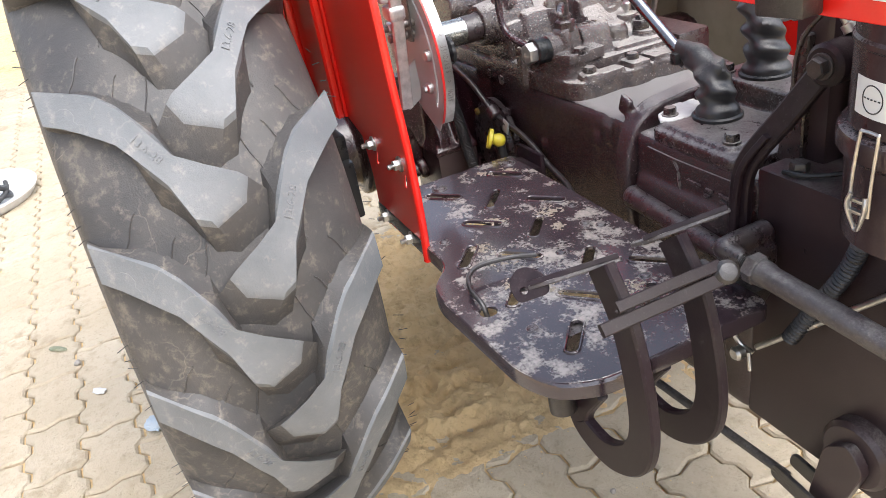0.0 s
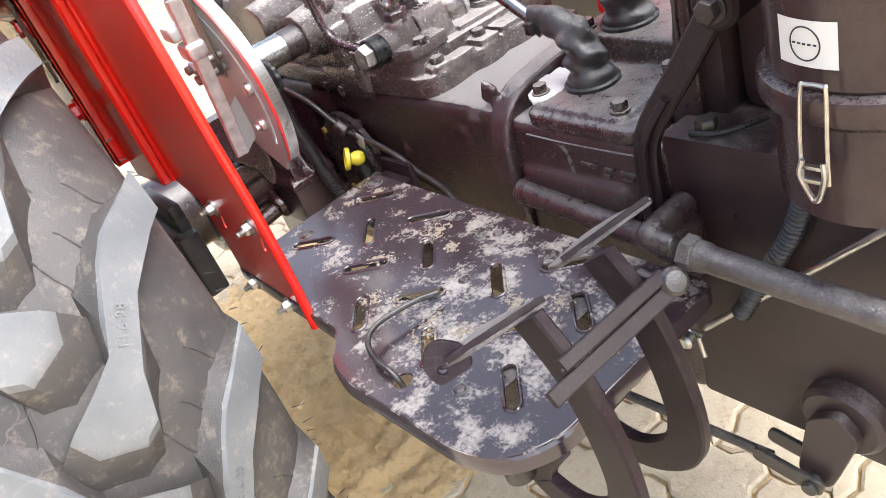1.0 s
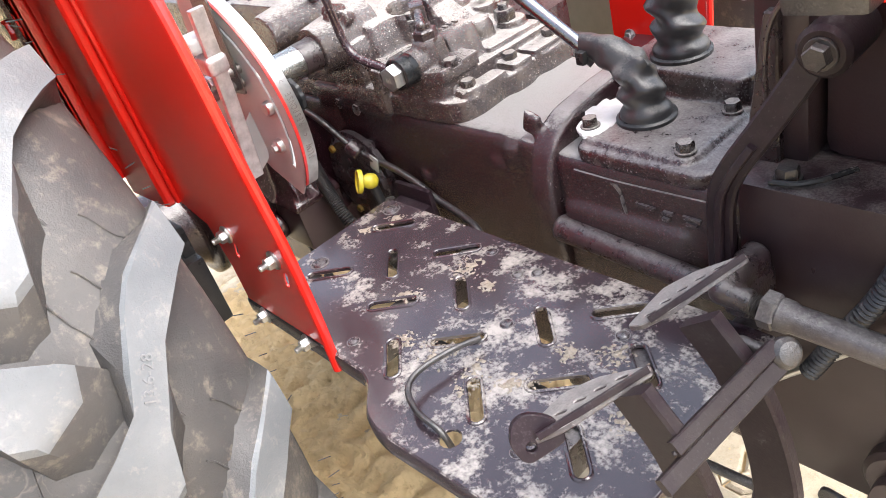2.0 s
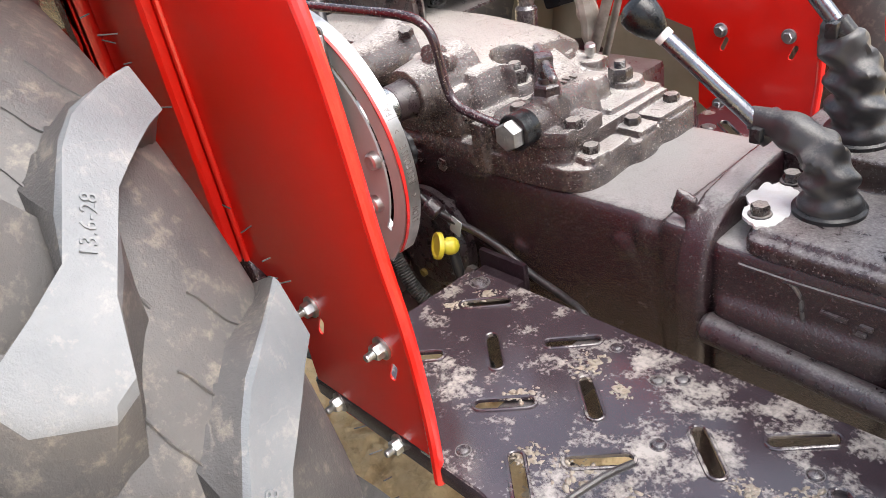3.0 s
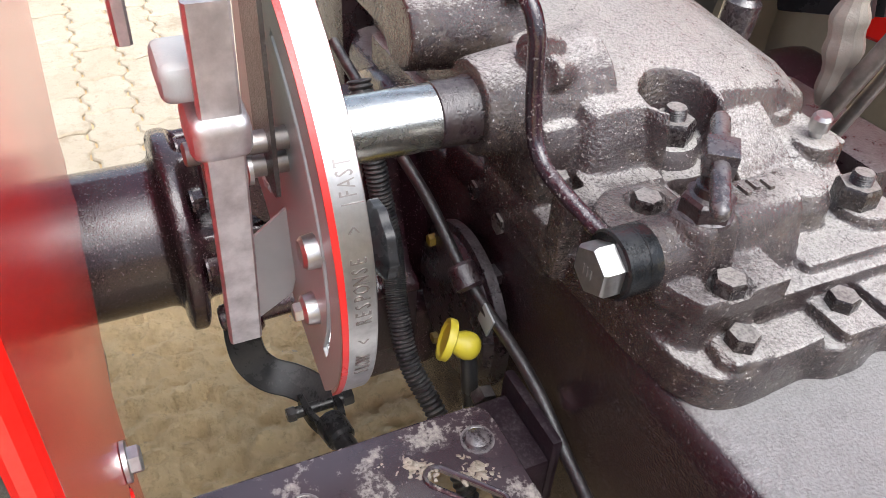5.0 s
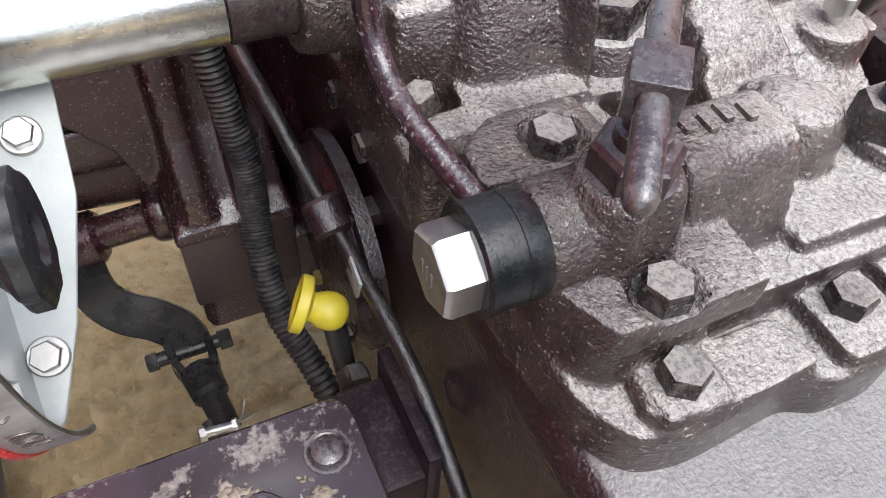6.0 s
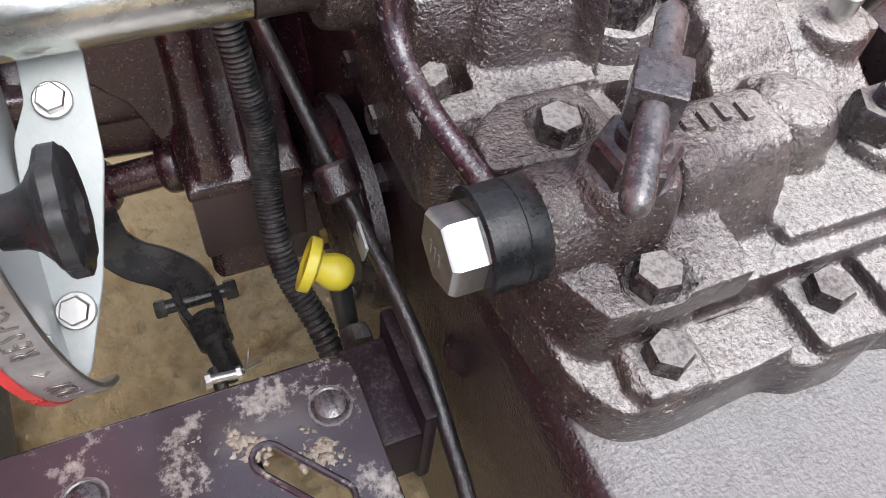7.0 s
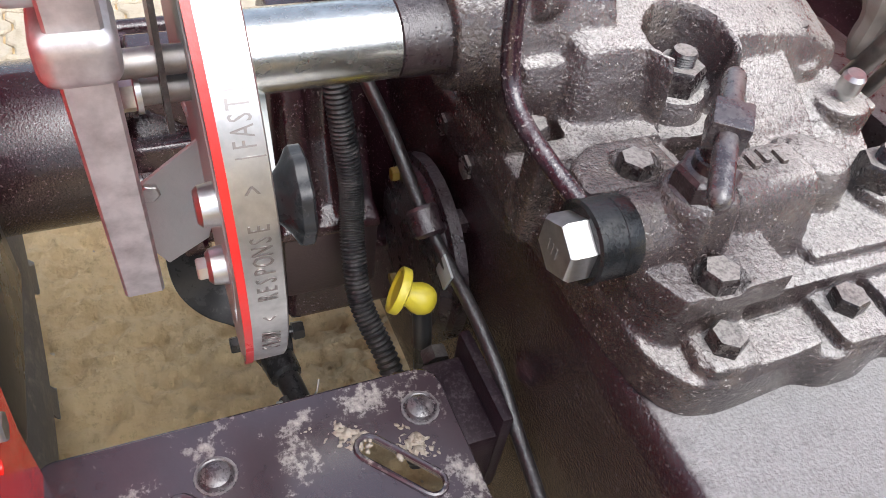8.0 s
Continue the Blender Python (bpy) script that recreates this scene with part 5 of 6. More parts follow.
lathe(bm, (-0.386, 0.020, 0.484), (0.06, 0.009, 0.004), ((0, 0.0165), (0.004, 0.0180), (0.030, 0.0165), (0.034, 0.0125), (0.070, 0.0115), (0.072, 0.009)), 12)
rod(bm, (-0.412, -0.018, 0.483), (-0.412, 0.054, 0.484), 0.007)
hexagon(bm, (-0.412, -0.012, 0.483), (0, -1, 0), 0.016, 0.010)
hexagon(bm, (-0.412, 0.044, 0.484), (0, 1, 0), 0.018, 0.012)
part("clevis", bm, BLACK, axle)
bm = bmesh.new()
rod(bm, (-0.316, 0.006, 0.496), (-0.313, 0.040, 0.496), 0.0045)
hexagon(bm, (-0.3155, 0.012, 0.496), (0, -1, 0), 0.012, 0.006)
hexagon(bm, (-0.3135, 0.034, 0.496), (0, 1, 0), 0.012, 0.005)
sweep(bm, [(-0.314, 0.040, 0.498), (-0.318, 0.046, 0.506), (-0.326, 0.050, 0.512)], 0.0011, 6, 4)
sweep(bm, [(-0.314, 0.040, 0.498), (-0.312, 0.050, 0.504), (-0.310, 0.056, 0.512)], 0.0011, 6, 4)
part("cotter_pin", bm, ZINC, axle)
bm = bmesh.new()
rod(bm, (-0.33, 0.016, 0.488), (0.470, 0.112, 0.420), 0.0065)
part("brake_rod", bm, DARK_STEEL, axle)
bm = bmesh.new()
sweep(bm, [(-0.455, 0.088, 0.86), (-0.428, 0.090, 0.80), (-0.413, 0.095, 0.745), (-0.399, 0.099, 0.700), (-0.385, 0.097, 0.672), (-0.365, 0.093, 0.647), (-0.336, 0.094, 0.60), (-0.295, 0.111, 0.55), (-0.23, 0.125, 0.47)], 0.0115, 12, 110, radius=lambda t: 0.0108 + 0.0010 * math.sin(t * 2 * math.pi * 105))
part("corrugated_hose", bm, RUBBER_BOOT, axle, "black corrugated cable conduit")
bm = bmesh.new()
sweep(bm, [(-0.52, 0.085, 0.87), (-0.40, 0.104, 0.815), (-0.348, 0.115, 0.786), (-0.298, 0.132, 0.731), (-0.229, 0.142, 0.709), (-0.186, 0.147, 0.691), (-0.14, 0.148, 0.668), (-0.08, 0.143, 0.655), (-0.035, 0.129, 0.650), (0.0, 0.118, 0.60)], 0.0055, 12, 8)
cable = part("control_cable", bm, DARK_STEEL, axle, "worn grey control cable")
bm = bmesh.new()
lathe(bm, (-0.310, 0.128, 0.742), (0.06, 0.012, -0.05), ((0, 0.011), (0.003, 0.0135), (0.022, 0.0135), (0.025, 0.011)), 16)
box(bm, (-0.308, 0.135, 0.722), (-0.290, 0.165, 0.734), 0.002)
part("cable_clip", bm, MAROON, axle)
# dipstick with its yellow ring
dip = empty("dipstick")
dip.parent = tractor
tagged(dip, "yellow plastic dipstick plug")
grip_way = Vector((-0.42, -0.85, 0.32)).normalized()
ball = Vector((-0.258, 0.114, 0.693))
bm = bmesh.new()
lathe(bm, ball, grip_way, ((-0.0128, 0.002), (-0.0122, 0.005), (-0.0105, 0.0085), (-0.007, 0.0115), (-0.002, 0.0130), (0.004, 0.0126), (0.009, 0.0105), (0.012, 0.0095), (0.0145, 0.0115)), 24)
part("plug", bm, YELLOW, dip)
bm = bmesh.new()
lathe(bm, ball + grip_way * 0.0125, grip_way, ((0, 0.0120), (0.0015, 0.0175), (0.0025, 0.0192), (0.008, 0.0195), (0.0095, 0.0188), (0.0095, 0.0160), (0.0075, 0.0138), (0.0070, 0.004)), 30)
part("grip", bm, YELLOW, dip)
bm = bmesh.new()
rod(bm, (-0.257, 0.116, 0.684), (-0.250, 0.124, 0.58), 0.008)
part("tube", bm, BLACK, dip)
bm = bmesh.new()
lathe(bm, (-0.335, 0.155, 0.665), (0, -1, 0), ((0, 0.085), (0.010, 0.085), (0.012, 0.078), (0.020, 0.072)), 36)
hub_cover = part("side_cover", bm, MAROON, axle)
for a in (60, 130, 250, 320):
    bolt(axle, (-0.335 + 0.068 * math.cos(radians(a)), 0.136, 0.665 + 0.068 * math.sin(radians(a))), (0, -1, 0), 0.012, 0.007, material=YELLOW_DIM if a in (130, 250) else DARK_STEEL, label="paint-marked bolt" if a in (130, 250) else "")
bm = bmesh.new()
box(bm, (-0.272, 0.1325, 0.700), (-0.252, 0.1345, 0.727), 0.0005, (0, 20, 0))
part("tag_plate", bm, GALV, axle)

# ---- gear levers ----


def make_lever(base, tilt, boot, tip, shaft_from, knob, label):
    """base: where the boot sits; boot: (along, radius); tip: top of the visible shaft."""
    lev = empty("gear_lever")
    lev.parent = tractor
    tagged(lev, label)
    bm = bmesh.new()
    base, tilt = Vector(base), Vector(tilt).normalized()
    line = [base, base + Vector((0, 0, 0.03))]
    n = 30
    pts = []
    for i in range(n + 1):
        t = i / n
        bend = t * t
        pts.append(base + (Vector((0, 0, 1)) * (1 - bend) + tilt * bend) * boot[-1][0] * t)

    def rad(t):
        s = t * boot[-1][0]
        for (s0, r0), (s1, r1) in zip(boot, boot[1:]):
            if s <= s1:
                f = (s - s0) / max(1e-6, s1 - s0)
                f = f * f * (3 - 2 * f)
                return r0 + (r1 - r0) * f
        return boot[-1][1]

    sweep(bm, pts, 0, 28, 2, radius=rad)
    for v in bm.verts:
        a = math.atan2(v.co.y - base.y, v.co.x - base.x)
        s = v.co.z - base.z
        fold = min(1.0, max(0.0, (s - 0.010) / 0.02))
        w = fold * (0.0030 * math.sin(2 * a + s * 210) + 0.003 * noise.noise(v.co * 45))
        v.co += Vector((math.cos(a), math.sin(a), 0.35)) * w
    part("boot", bm, RUBBER_BOOT, lev, "creased black rubber boot")
    bm = bmesh.new()
    lathe(bm, base - Vector((0, 0, 0.002)), (0, 0, 1), ((0, boot[0][1] + 0.004), (0.006, boot[0][1] + 0.004), (0.008, boot[0][1] + 0.001)), 30)
    part("boot_ring", bm, BLACK, lev)
    bm = bmesh.new()
    top = pts[-1]
    rod(bm, Vector(shaft_from), tip, 0.0085, 18)
    part("shaft", bm, CHROME, lev, "bright round steel shaft")
    bm = bmesh.new()
    d = (Vector(tip) - Vector(shaft_from)).normalized()
    lathe(bm, Vector(shaft_from) - d * 0.012, d, ((0, 0.013), (0.016, 0.013), (0.018, 0.010)), 16)
    box(bm, Vector(shaft_from) + Vector((-0.006, -0.020, -0.008)), Vector(shaft_from) + Vector((0.006, 0.0, 0.008)), 0.002)
    part("boot_clamp", bm, BLACK, lev)
    if knob:
        bm = bmesh.new()
        lathe(bm, Vector(tip) - d * 0.004, d, ((0, 0.0095), (0.007, 0.0095), (0.008, 0.008)), 16)
        part("ferrule", bm, WHITE_PAINT, lev)
        bm = bmesh.new()
        lathe(bm, Vector(tip) + d * 0.004, d, ((0, 0.009), (0.004, 0.0125), (0.015, 0.0178), (0.028, 0.0205), (0.037, 0.0192), (0.043, 0.0140), (0.046, 0.006)), 28)
        part("knob", bm, GLOSS_BLACK, lev, "glossy black lever knob")
    return lev


make_lever((0.200, 0.232, 0.822), (-0.75, 0.03, 0.72), [(0, 0.031), (0.010, 0.030), (0.022, 0.0235), (0.036, 0.0265), (0.050, 0.0205), (0.064, 0.0235), (0.078, 0.0180), (0.092, 0.0200), (0.106, 0.0145), (0.118, 0.012)],
           (0.031, 0.207, 0.990), (0.128, 0.234, 0.894), True, "short gear lever with a round black knob and a rubber boot")
make_lever((0.178, 0.342, 0.850), (-0.35, 0.0, 0.95), [(0, 0.034), (0.010, 0.034), (0.022, 0.0270), (0.038, 0.0310), (0.052, 0.0240), (0.070, 0.0285), (0.086, 0.0215), (0.104, 0.0245), (0.116, 0.016), (0.126, 0.013)],
           (-0.03, 0.33, 1.18), (0.150, 0.338, 0.970), False, "long gear lever with a rubber boot")

# ---- rocker arm, air cleaner and hood edge ----
arm = empty("rocker_arm")
arm.parent = tractor
tagged(arm, "dark painted bent steel arm bolted to the housing")
bm = bmesh.new()
sweep(bm, [(0.440, 0.168, 0.968), (0.425, 0.166, 0.945), (0.395, 0.150, 0.893), (0.362, 0.134, 0.838), (0.352, 0.131, 0.80), (0.350, 0.131, 0.74), (0.348, 0.132, 0.70)], 0, steps=7, flat=(0.0135, 0.007, (0.15, -0.95, 0.1)))
part("bar", bm, PLUM, arm)
bm = bmesh.new()
sweep(bm, [(0.352, 0.120, 0.70), (0.356, 0.120, 0.80), (0.366, 0.122, 0.838), (0.385, 0.134, 0.872)], 0, steps=6, flat=(0.004, 0.004, (0, 1, 0)))
part("rib", bm, PLUM, arm)
bm = bmesh.new()
rod(bm, (0.437, 0.152, 0.958), (0.435, 0.215, 0.958), 0.0235, 28)
part("eye", bm, PLUM, arm)
bolt(arm, (0.437, 0.152, 0.958), (0, -1, 0), 0.020, 0.010, 0.0145, material=DARK_STEEL)

cleaner = empty("air_cleaner")
cleaner.parent = tractor
tagged(cleaner, "dark brown oil-bath air cleaner canister with a wire clip")
AC = (0.594, 0.128)
bm = bmesh.new()
lathe(bm, (*AC, 0.935), (0, 0, 1), ((0, 0.078), (0.012, 0.079), (0.015, 0.081), (0.085, 0.081), (0.088, 0.083), (0.092, 0.083), (0.095, 0.081), (0.22, 0.081)), 56)
part("canister", bm, CANISTER, cleaner)
bm = bmesh.new()
lathe(bm, (*AC, 0.835), (0, 0, 1), ((0, 0.072), (0.004, 0.078), (0.06, 0.080), (0.085, 0.081), (0.092, 0.089), (0.104, 0.090), (0.110, 0.088), (0.112, 0.083)), 56)
part("oil_cup", bm, CANISTER, cleaner)


def on_canister(deg, z, r):
    a = radians(deg)
    return Vector((AC[0] + r * math.cos(a), AC[1] + r * math.sin(a), z))


bm = bmesh.new()
n = 10
rows = [[bm.verts.new(on_canister(-119 + 33 * k / n, z, 0.0815)) for k in range(n + 1)] for z in (0.966, 0.999)]
rows += [[bm.verts.new(on_canister(-119 + 33 * k / n, z, 0.0811)) for k in range(n + 1)] for z in (0.999, 0.966)]
for i in range(4):
    a, b = rows[i], rows[(i + 1) % 4]
    for k in range(n):
        bm.faces.new((a[k], a[k + 1], b[k + 1], b[k]))
sticker = part("sticker", bm, WHITE, cleaner, "white sticker with a ring mark")
bm = bmesh.new()
sweep(bm, [on_canister(-102.5 + 8.2 * math.cos(radians(t)), 0.9825 + 0.0120 * math.sin(radians(t)), 0.0816) for t in range(0, 360, 12)], 0.0006, 6, 1, True)
part("ring_mark", bm, INK, cleaner)
for k in range(5):
    bm = bmesh.new()
    sweep(bm, [on_canister(-109 + 2.9 * k, 0.9825, 0.0818), on_canister(-107.6 + 2.9 * k, 0.9825, 0.0818)], 0.0007, 6, 1)
    part("text_bar", bm, INK, cleaner)
bm = bmesh.new()
r = 0.092
sweep(bm, [on_canister(-99.9, 0.885, r + 0.004), on_canister(-99.9, 0.92, r + 0.004), on_canister(-99.6, 0.956, r + 0.001), on_canister(-98.2, 0.9595, r), on_canister(-89.8, 0.9595, r), on_canister(-88.3, 0.956, r + 0.001), on_canister(-88.0, 0.92, r + 0.004), on_canister(-88.0, 0.885, r + 0.004)], 0.0016, 8, 6)
part("wire_clip", bm, ZINC, cleaner, "bright wire clip")
bm = bmesh.new()
sweep(bm, [on_canister(-98.5, 0.904, r + 0.006), on_canister(-99.2, 0.892, r + 0.008), on_canister(-95.8, 0.872, r + 0.004), on_canister(-94, 0.870, r + 0.004), on_canister(-92, 0.874, r + 0.005), on_canister(-88.6, 0.892, r + 0.008), on_canister(-89.5, 0.904, r + 0.006)], 0.0022, 8, 6)
box(bm, on_canister(-99.5, 0.886, r + 0.003), on_canister(-88.5, 0.889, r + 0.007), 0.0005)
box(bm, on_canister(-99.5, 0.895, r + 0.001), on_canister(-88.8, 0.898, r + 0.004), 0.0005)
part("clip_hook", bm, ZINC, cleaner)

hood = empty("hood")
hood.parent = tractor
tagged(hood, "glossy red hood side with a chequered strip along its edge")
bm = bmesh.new()
slab(bm, rounded([(0.292, 1.048), (0.98, 1.041), (0.98, 1.30), (0.292, 1.30)], [0.025, 0.01, 0.01, 0.02]), "y", 0.046, 0.050, bevel=0.001)
slab(bm, rounded([(0.300, 1.049), (0.98, 1.042), (0.98, 1.046), (0.300, 1.053)], 0.001), "y", 0.0505, 0.062)
part("side_panel", bm, RED, hood)
for k in range(12):
    bm = bmesh.new()
    x = 0.345 + 0.045 * k
    box(bm, (x, 0.0445, 1.064), (x + 0.028, 0.0465, 1.082), 0.0005)
    part("white_check", bm, WHITE, hood)
    bm = bmesh.new()
    box(bm, (x + 0.0285, 0.0447, 1.064), (x + 0.0445, 0.0465, 1.082), 0.0005)
    part("black_check", bm, INK, hood)
bm = bmesh.new()
box(bm, (0.470, 0.020, 1.046), (0.524, 0.045, 1.10), 0.004, (0, -4, 0))
part("grey_bracket", bm, DARK_STEEL, hood)
bm = bmesh.new()
lathe(bm, (0.352, 0.185, 0.993), (0.86, 0.1, 0.35), ((0, 0.008), (0.012, 0.008), (0.013, 0.011), (0.030, 0.011), (0.031, 0.009), (0.05, 0.008)), 14)
lathe(bm, (0.42, 0.19, 1.01), (0.5, 0.1, -0.8), ((0, 0.006), (0.02, 0.006), (0.021, 0.009), (0.03, 0.009)), 14)
part("wire_plug", bm, ZINC, hood)
bm = bmesh.new()
sweep(bm, [(0.40, 0.19, 1.00), (0.378, 0.188, 0.97), (0.370, 0.187, 0.93), (0.372, 0.187, 0.86)], 0.003, 8, 6)
part("wire", bm, MAROON, hood)

# ---- brake pedals ----
LINE = [(0.440, 0.830), (0.474, 0.782), (0.494, 0.715), (0.499, 0.648), (0.480, 0.602), (0.432, 0.572), (0.380, 0.580), (0.380, 0.612), (0.412, 0.660)]


def make_pedal(y, pad_lo, pad_hi, blade):
    pedal = empty("brake_pedal")
    pedal.parent = tractor
    tagged(pedal, "dusty dark steel brake pedal on a looped flat arm")
    bm = bmesh.new()
    sweep(bm, [(x, y, z) for x, z in LINE], 0, steps=8, flat=(0.0200, 0.0065, (0, 1, 0)))
    part("arm", bm, PLUM, pedal)
    lo, hi = Vector(pad_lo), Vector(pad_hi)
    across = (hi - lo).normalized()
    face = Vector((-0.51, 0.03, 0.86))
    face = (face - across * face.dot(across)).normalized()
    tall = face.cross(across)
    if tall.z < 0:
        tall = -tall
    n = (hi - lo).length
    out = rounded([(-0.004, -0.016), (0.046, -0.050), (0.076, -0.038), (0.110, 0.000), (0.107, 0.009), (0.030, 0.012), (0.004, 0.002)], 0.006)
    spots = [(0.018 + 0.0175 * i, -0.010 - 0.006 * math.sin(0.8 * i)) for i in range(5)]
    holes = [stadium(u, v, 0.011, 0.005, 30) for u, v in spots]
    bm = bmesh.new()
    slab(bm, out, "z", -0.0025, 0.0025, holes, 0.0008)
    m = Matrix((across, tall, across.cross(tall))).transposed().to_4x4()
    m.translation = lo
    bm.transform(m)
    part("pad", bm, PAD_DUST, pedal, "dusty pierced pedal pad")
    bm = bmesh.new()
    sweep(bm, [(0.012, 0.008, -0.004), (0.050, 0.0105, -0.0045), (0.106, 0.0085, -0.004)], 0, steps=3, flat=(0.0028, 0.0018, (0, 1, 0)))
    bm.transform(m)
    part("pad_lip", bm, PLUM, pedal)
    for u, v in spots:
        bm = bmesh.new()
        sweep(bm, [(x, y, 0.0030) for x, y in stadium(u, v, 0.014, 0.008, 30)], 0.0016, 6, 1, True)
        bm.transform(m)
        part("hole_lip", bm, PAD_DUST, pedal)
    if blade:
        bm = bmesh.new()
        slab(bm, rounded([(-0.010, -0.013), (0.026, -0.012), (0.026, 0.008), (0.010, 0.022), (-0.003, 0.022), (-0.014, 0.008)], 0.008), "z", -0.004, 0.004, [ring(0.004, 12, (0.0, -0.002))], 0.0008)
        b2 = Matrix((across, face, across.cross(face))).transposed().to_4x4()
        b2.translation = lo + across * 0.004
        bm.transform(b2)
        part("heel_tab", bm, PLUM, pedal)
    return pedal


near = make_pedal(-0.137, (0.392, -0.206, 0.806), (0.438, -0.112, 0.829), True)
far_pedal = make_pedal(-0.048, (0.384, -0.056, 0.799), (0.430, 0.038, 0.828), False)
latch = empty("pedal_latch")
latch.parent = tractor
tagged(latch, "flat steel latch bar joining the two brake pedals")
bm = bmesh.new()
sweep(bm, [(0.486, -0.172, 0.792), (0.492, -0.10, 0.797), (0.499, -0.030, 0.803)], 0, steps=3, flat=(0.0070, 0.0035, (0.75, 0, 0.65)))
part("bar", bm, PLUM, latch)
bm = bmesh.new()
sweep(bm, [(0.481, -0.150, 0.807), (0.486, -0.10, 0.811), (0.492, -0.034, 0.815)], 0, steps=3, flat=(0.0060, 0.0035, (0.75, 0, 0.65)))
for k in range(14):
    bmesh.ops.create_icosphere(bm, subdivisions=1, radius=random.uniform(0.0018, 0.0032), matrix=Matrix.Translation((0.484 + random.uniform(-0.003, 0.003), -0.150 + 0.0085 * k, 0.806 + random.uniform(-0.003, 0.004))))
part("bar", bm, PLUM, latch)
bm = bmesh.new()
rod(bm, (0.495, -0.03, 0.800), (0.460, -0.028, 0.80), 0.006)
lathe(bm, (0.498, -0.030, 0.808), (0.7, -0.3, 0.5), ((-0.008, 0.009), (-0.002, 0.0125), (0.004, 0.0125), (0.008, 0.009), (0.009, 0.004)), 20)
part("pivot_pin", bm, DARK_STEEL, latch)

# ---- pedal cross shaft and linkages ahead of the footplate ----
shaft = empty("cross_shaft")
shaft.parent = tractor
tagged(shaft, "dusty steel tube running forward from a knuckle")
bm = bmesh.new()
lathe(bm, (0.400, 0.080, 0.737), (0.20, 0.012, -0.020), ((0.034, 0.0150), (0.036, 0.0164), (0.046, 0.0160), (0.050, 0.0142), (0.62, 0.0138)), 26)
part("tube", bm, TUBE_DUST, shaft)
bm = bmesh.new()
hexagon(bm, (0.420, 0.0812, 0.735), (0.20, 0.012, -0.020), 0.0325, 0.015, 10)
part("lock_nut", bm, TUBE_DUST, shaft)
bm = bmesh.new()
lathe(bm, (0.392, 0.0795, 0.738), (0.20, 0.012, -0.020), [(0.0012 * k, 0.0108 if k % 2 else 0.0096) for k in range(26)], 20)
part("thread", bm, DARK_STEEL, shaft)
bm = bmesh.new()
lathe(bm, (0.380, 0.066, 0.742), (0, 1, 0), ((0, 0.005), (0.003, 0.010), (0.010, 0.014), (0.025, 0.0155), (0.08, 0.016)), 26)
lathe(bm, (0.41, 0.082, 0.737), (-0.9, -0.1, 0.1), ((0, 0.012), (0.03, 0.013), (0.035, 0.010)), 20)
box(bm, (0.368, 0.092, 0.695), (0.400, 0.15, 0.735), 0.010)
cast(part("knuckle", bm, MAROON, shaft), 0.003, 3)
bm = bmesh.new()
lathe(bm, (0.120, 0.138, 0.702), (0.25, -0.010, -0.012), ((0, 0.015), (0.005, 0.018), (0.03, 0.017), (0.09, 0.0155), (0.27, 0.0145)), 24)
part("side_pipe", bm, MAROON, shaft, "painted pipe along the clutch housing")
bm = bmesh.new()
rod(bm, (0.388, 0.130, 0.575), (0.640, 0.145, 0.822), 0.0042)
part("thin_rod", bm, ZINC, shaft, "thin bright control rod")
bm = bmesh.new()
sweep(bm, [(0.36, 0.11, 0.60), (0.372, 0.118, 0.577), (0.39, 0.122, 0.571)], 0.0035, 8, 5)
lathe(bm, (0.378, 0.108, 0.570), (0, -1, 0), ((-0.006, 0.009), (0.004, 0.010), (0.008, 0.007)), 14)
rod(bm, (0.394, 0.110, 0.580), (0.402, 0.106, 0.556), 0.0028)
part("cotter_pin", bm, ZINC, shaft)
bm = bmesh.new()
sweep(bm, [(0.440, 0.13, 0.62), (0.47, 0.135, 0.68), (0.50, 0.14, 0.74), (0.52, 0.14, 0.80)], 0.0095, 14, 60, radius=lambda t: 0.0098 + 0.0012 * math.sin(t * 2 * math.pi * 34))
part("rubber_hose", bm, RUBBER_BOOT, shaft)
bm = bmesh.new()
box(bm, (0.35, 0.09, 0.58), (0.375, 0.155, 0.68), 0.004, (0, 25, 0))
part("link_arm", bm, DARK_STEEL, shaft)
cyl = empty("brake_cylinder")
cyl.parent = tractor
tagged(cyl, "dark cylinder with a lever and rod under the engine")
bm = bmesh.new()
lathe(bm, (0.540, 0.132, 0.500), (0, 1, 0), ((0, 0.040), (0.006, 0.046), (0.05, 0.046), (0.052, 0.058), (0.08, 0.058)), 32)
part("body", bm, DARK_SIDE, cyl)
bolt(cyl, (0.540, 0.132, 0.500), (0, -1, 0), 0.012, 0.006, 0.010, material=DULL_STEEL)
bm = bmesh.new()
slab(bm, rounded([(0.512, 0.505), (0.545, 0.528), (0.568, 0.50), (0.536, 0.402), (0.508, 0.388), (0.496, 0.410)], 0.012), "y", 0.118, 0.132, bevel=0.001)
part("lever", bm, DARK_SIDE, cyl)
bm = bmesh.new()
for s in (0.104, 0.138):
    slab(bm, rounded([(0.445, 0.408), (0.53, 0.395), (0.535, 0.42), (0.45, 0.432)], 0.010), "y", s, s + 0.006, bevel=0.001)
rod(bm, (0.518, 0.098, 0.406), (0.518, 0.150, 0.406), 0.009)
part("clevis", bm, DARK_STEEL, cyl)

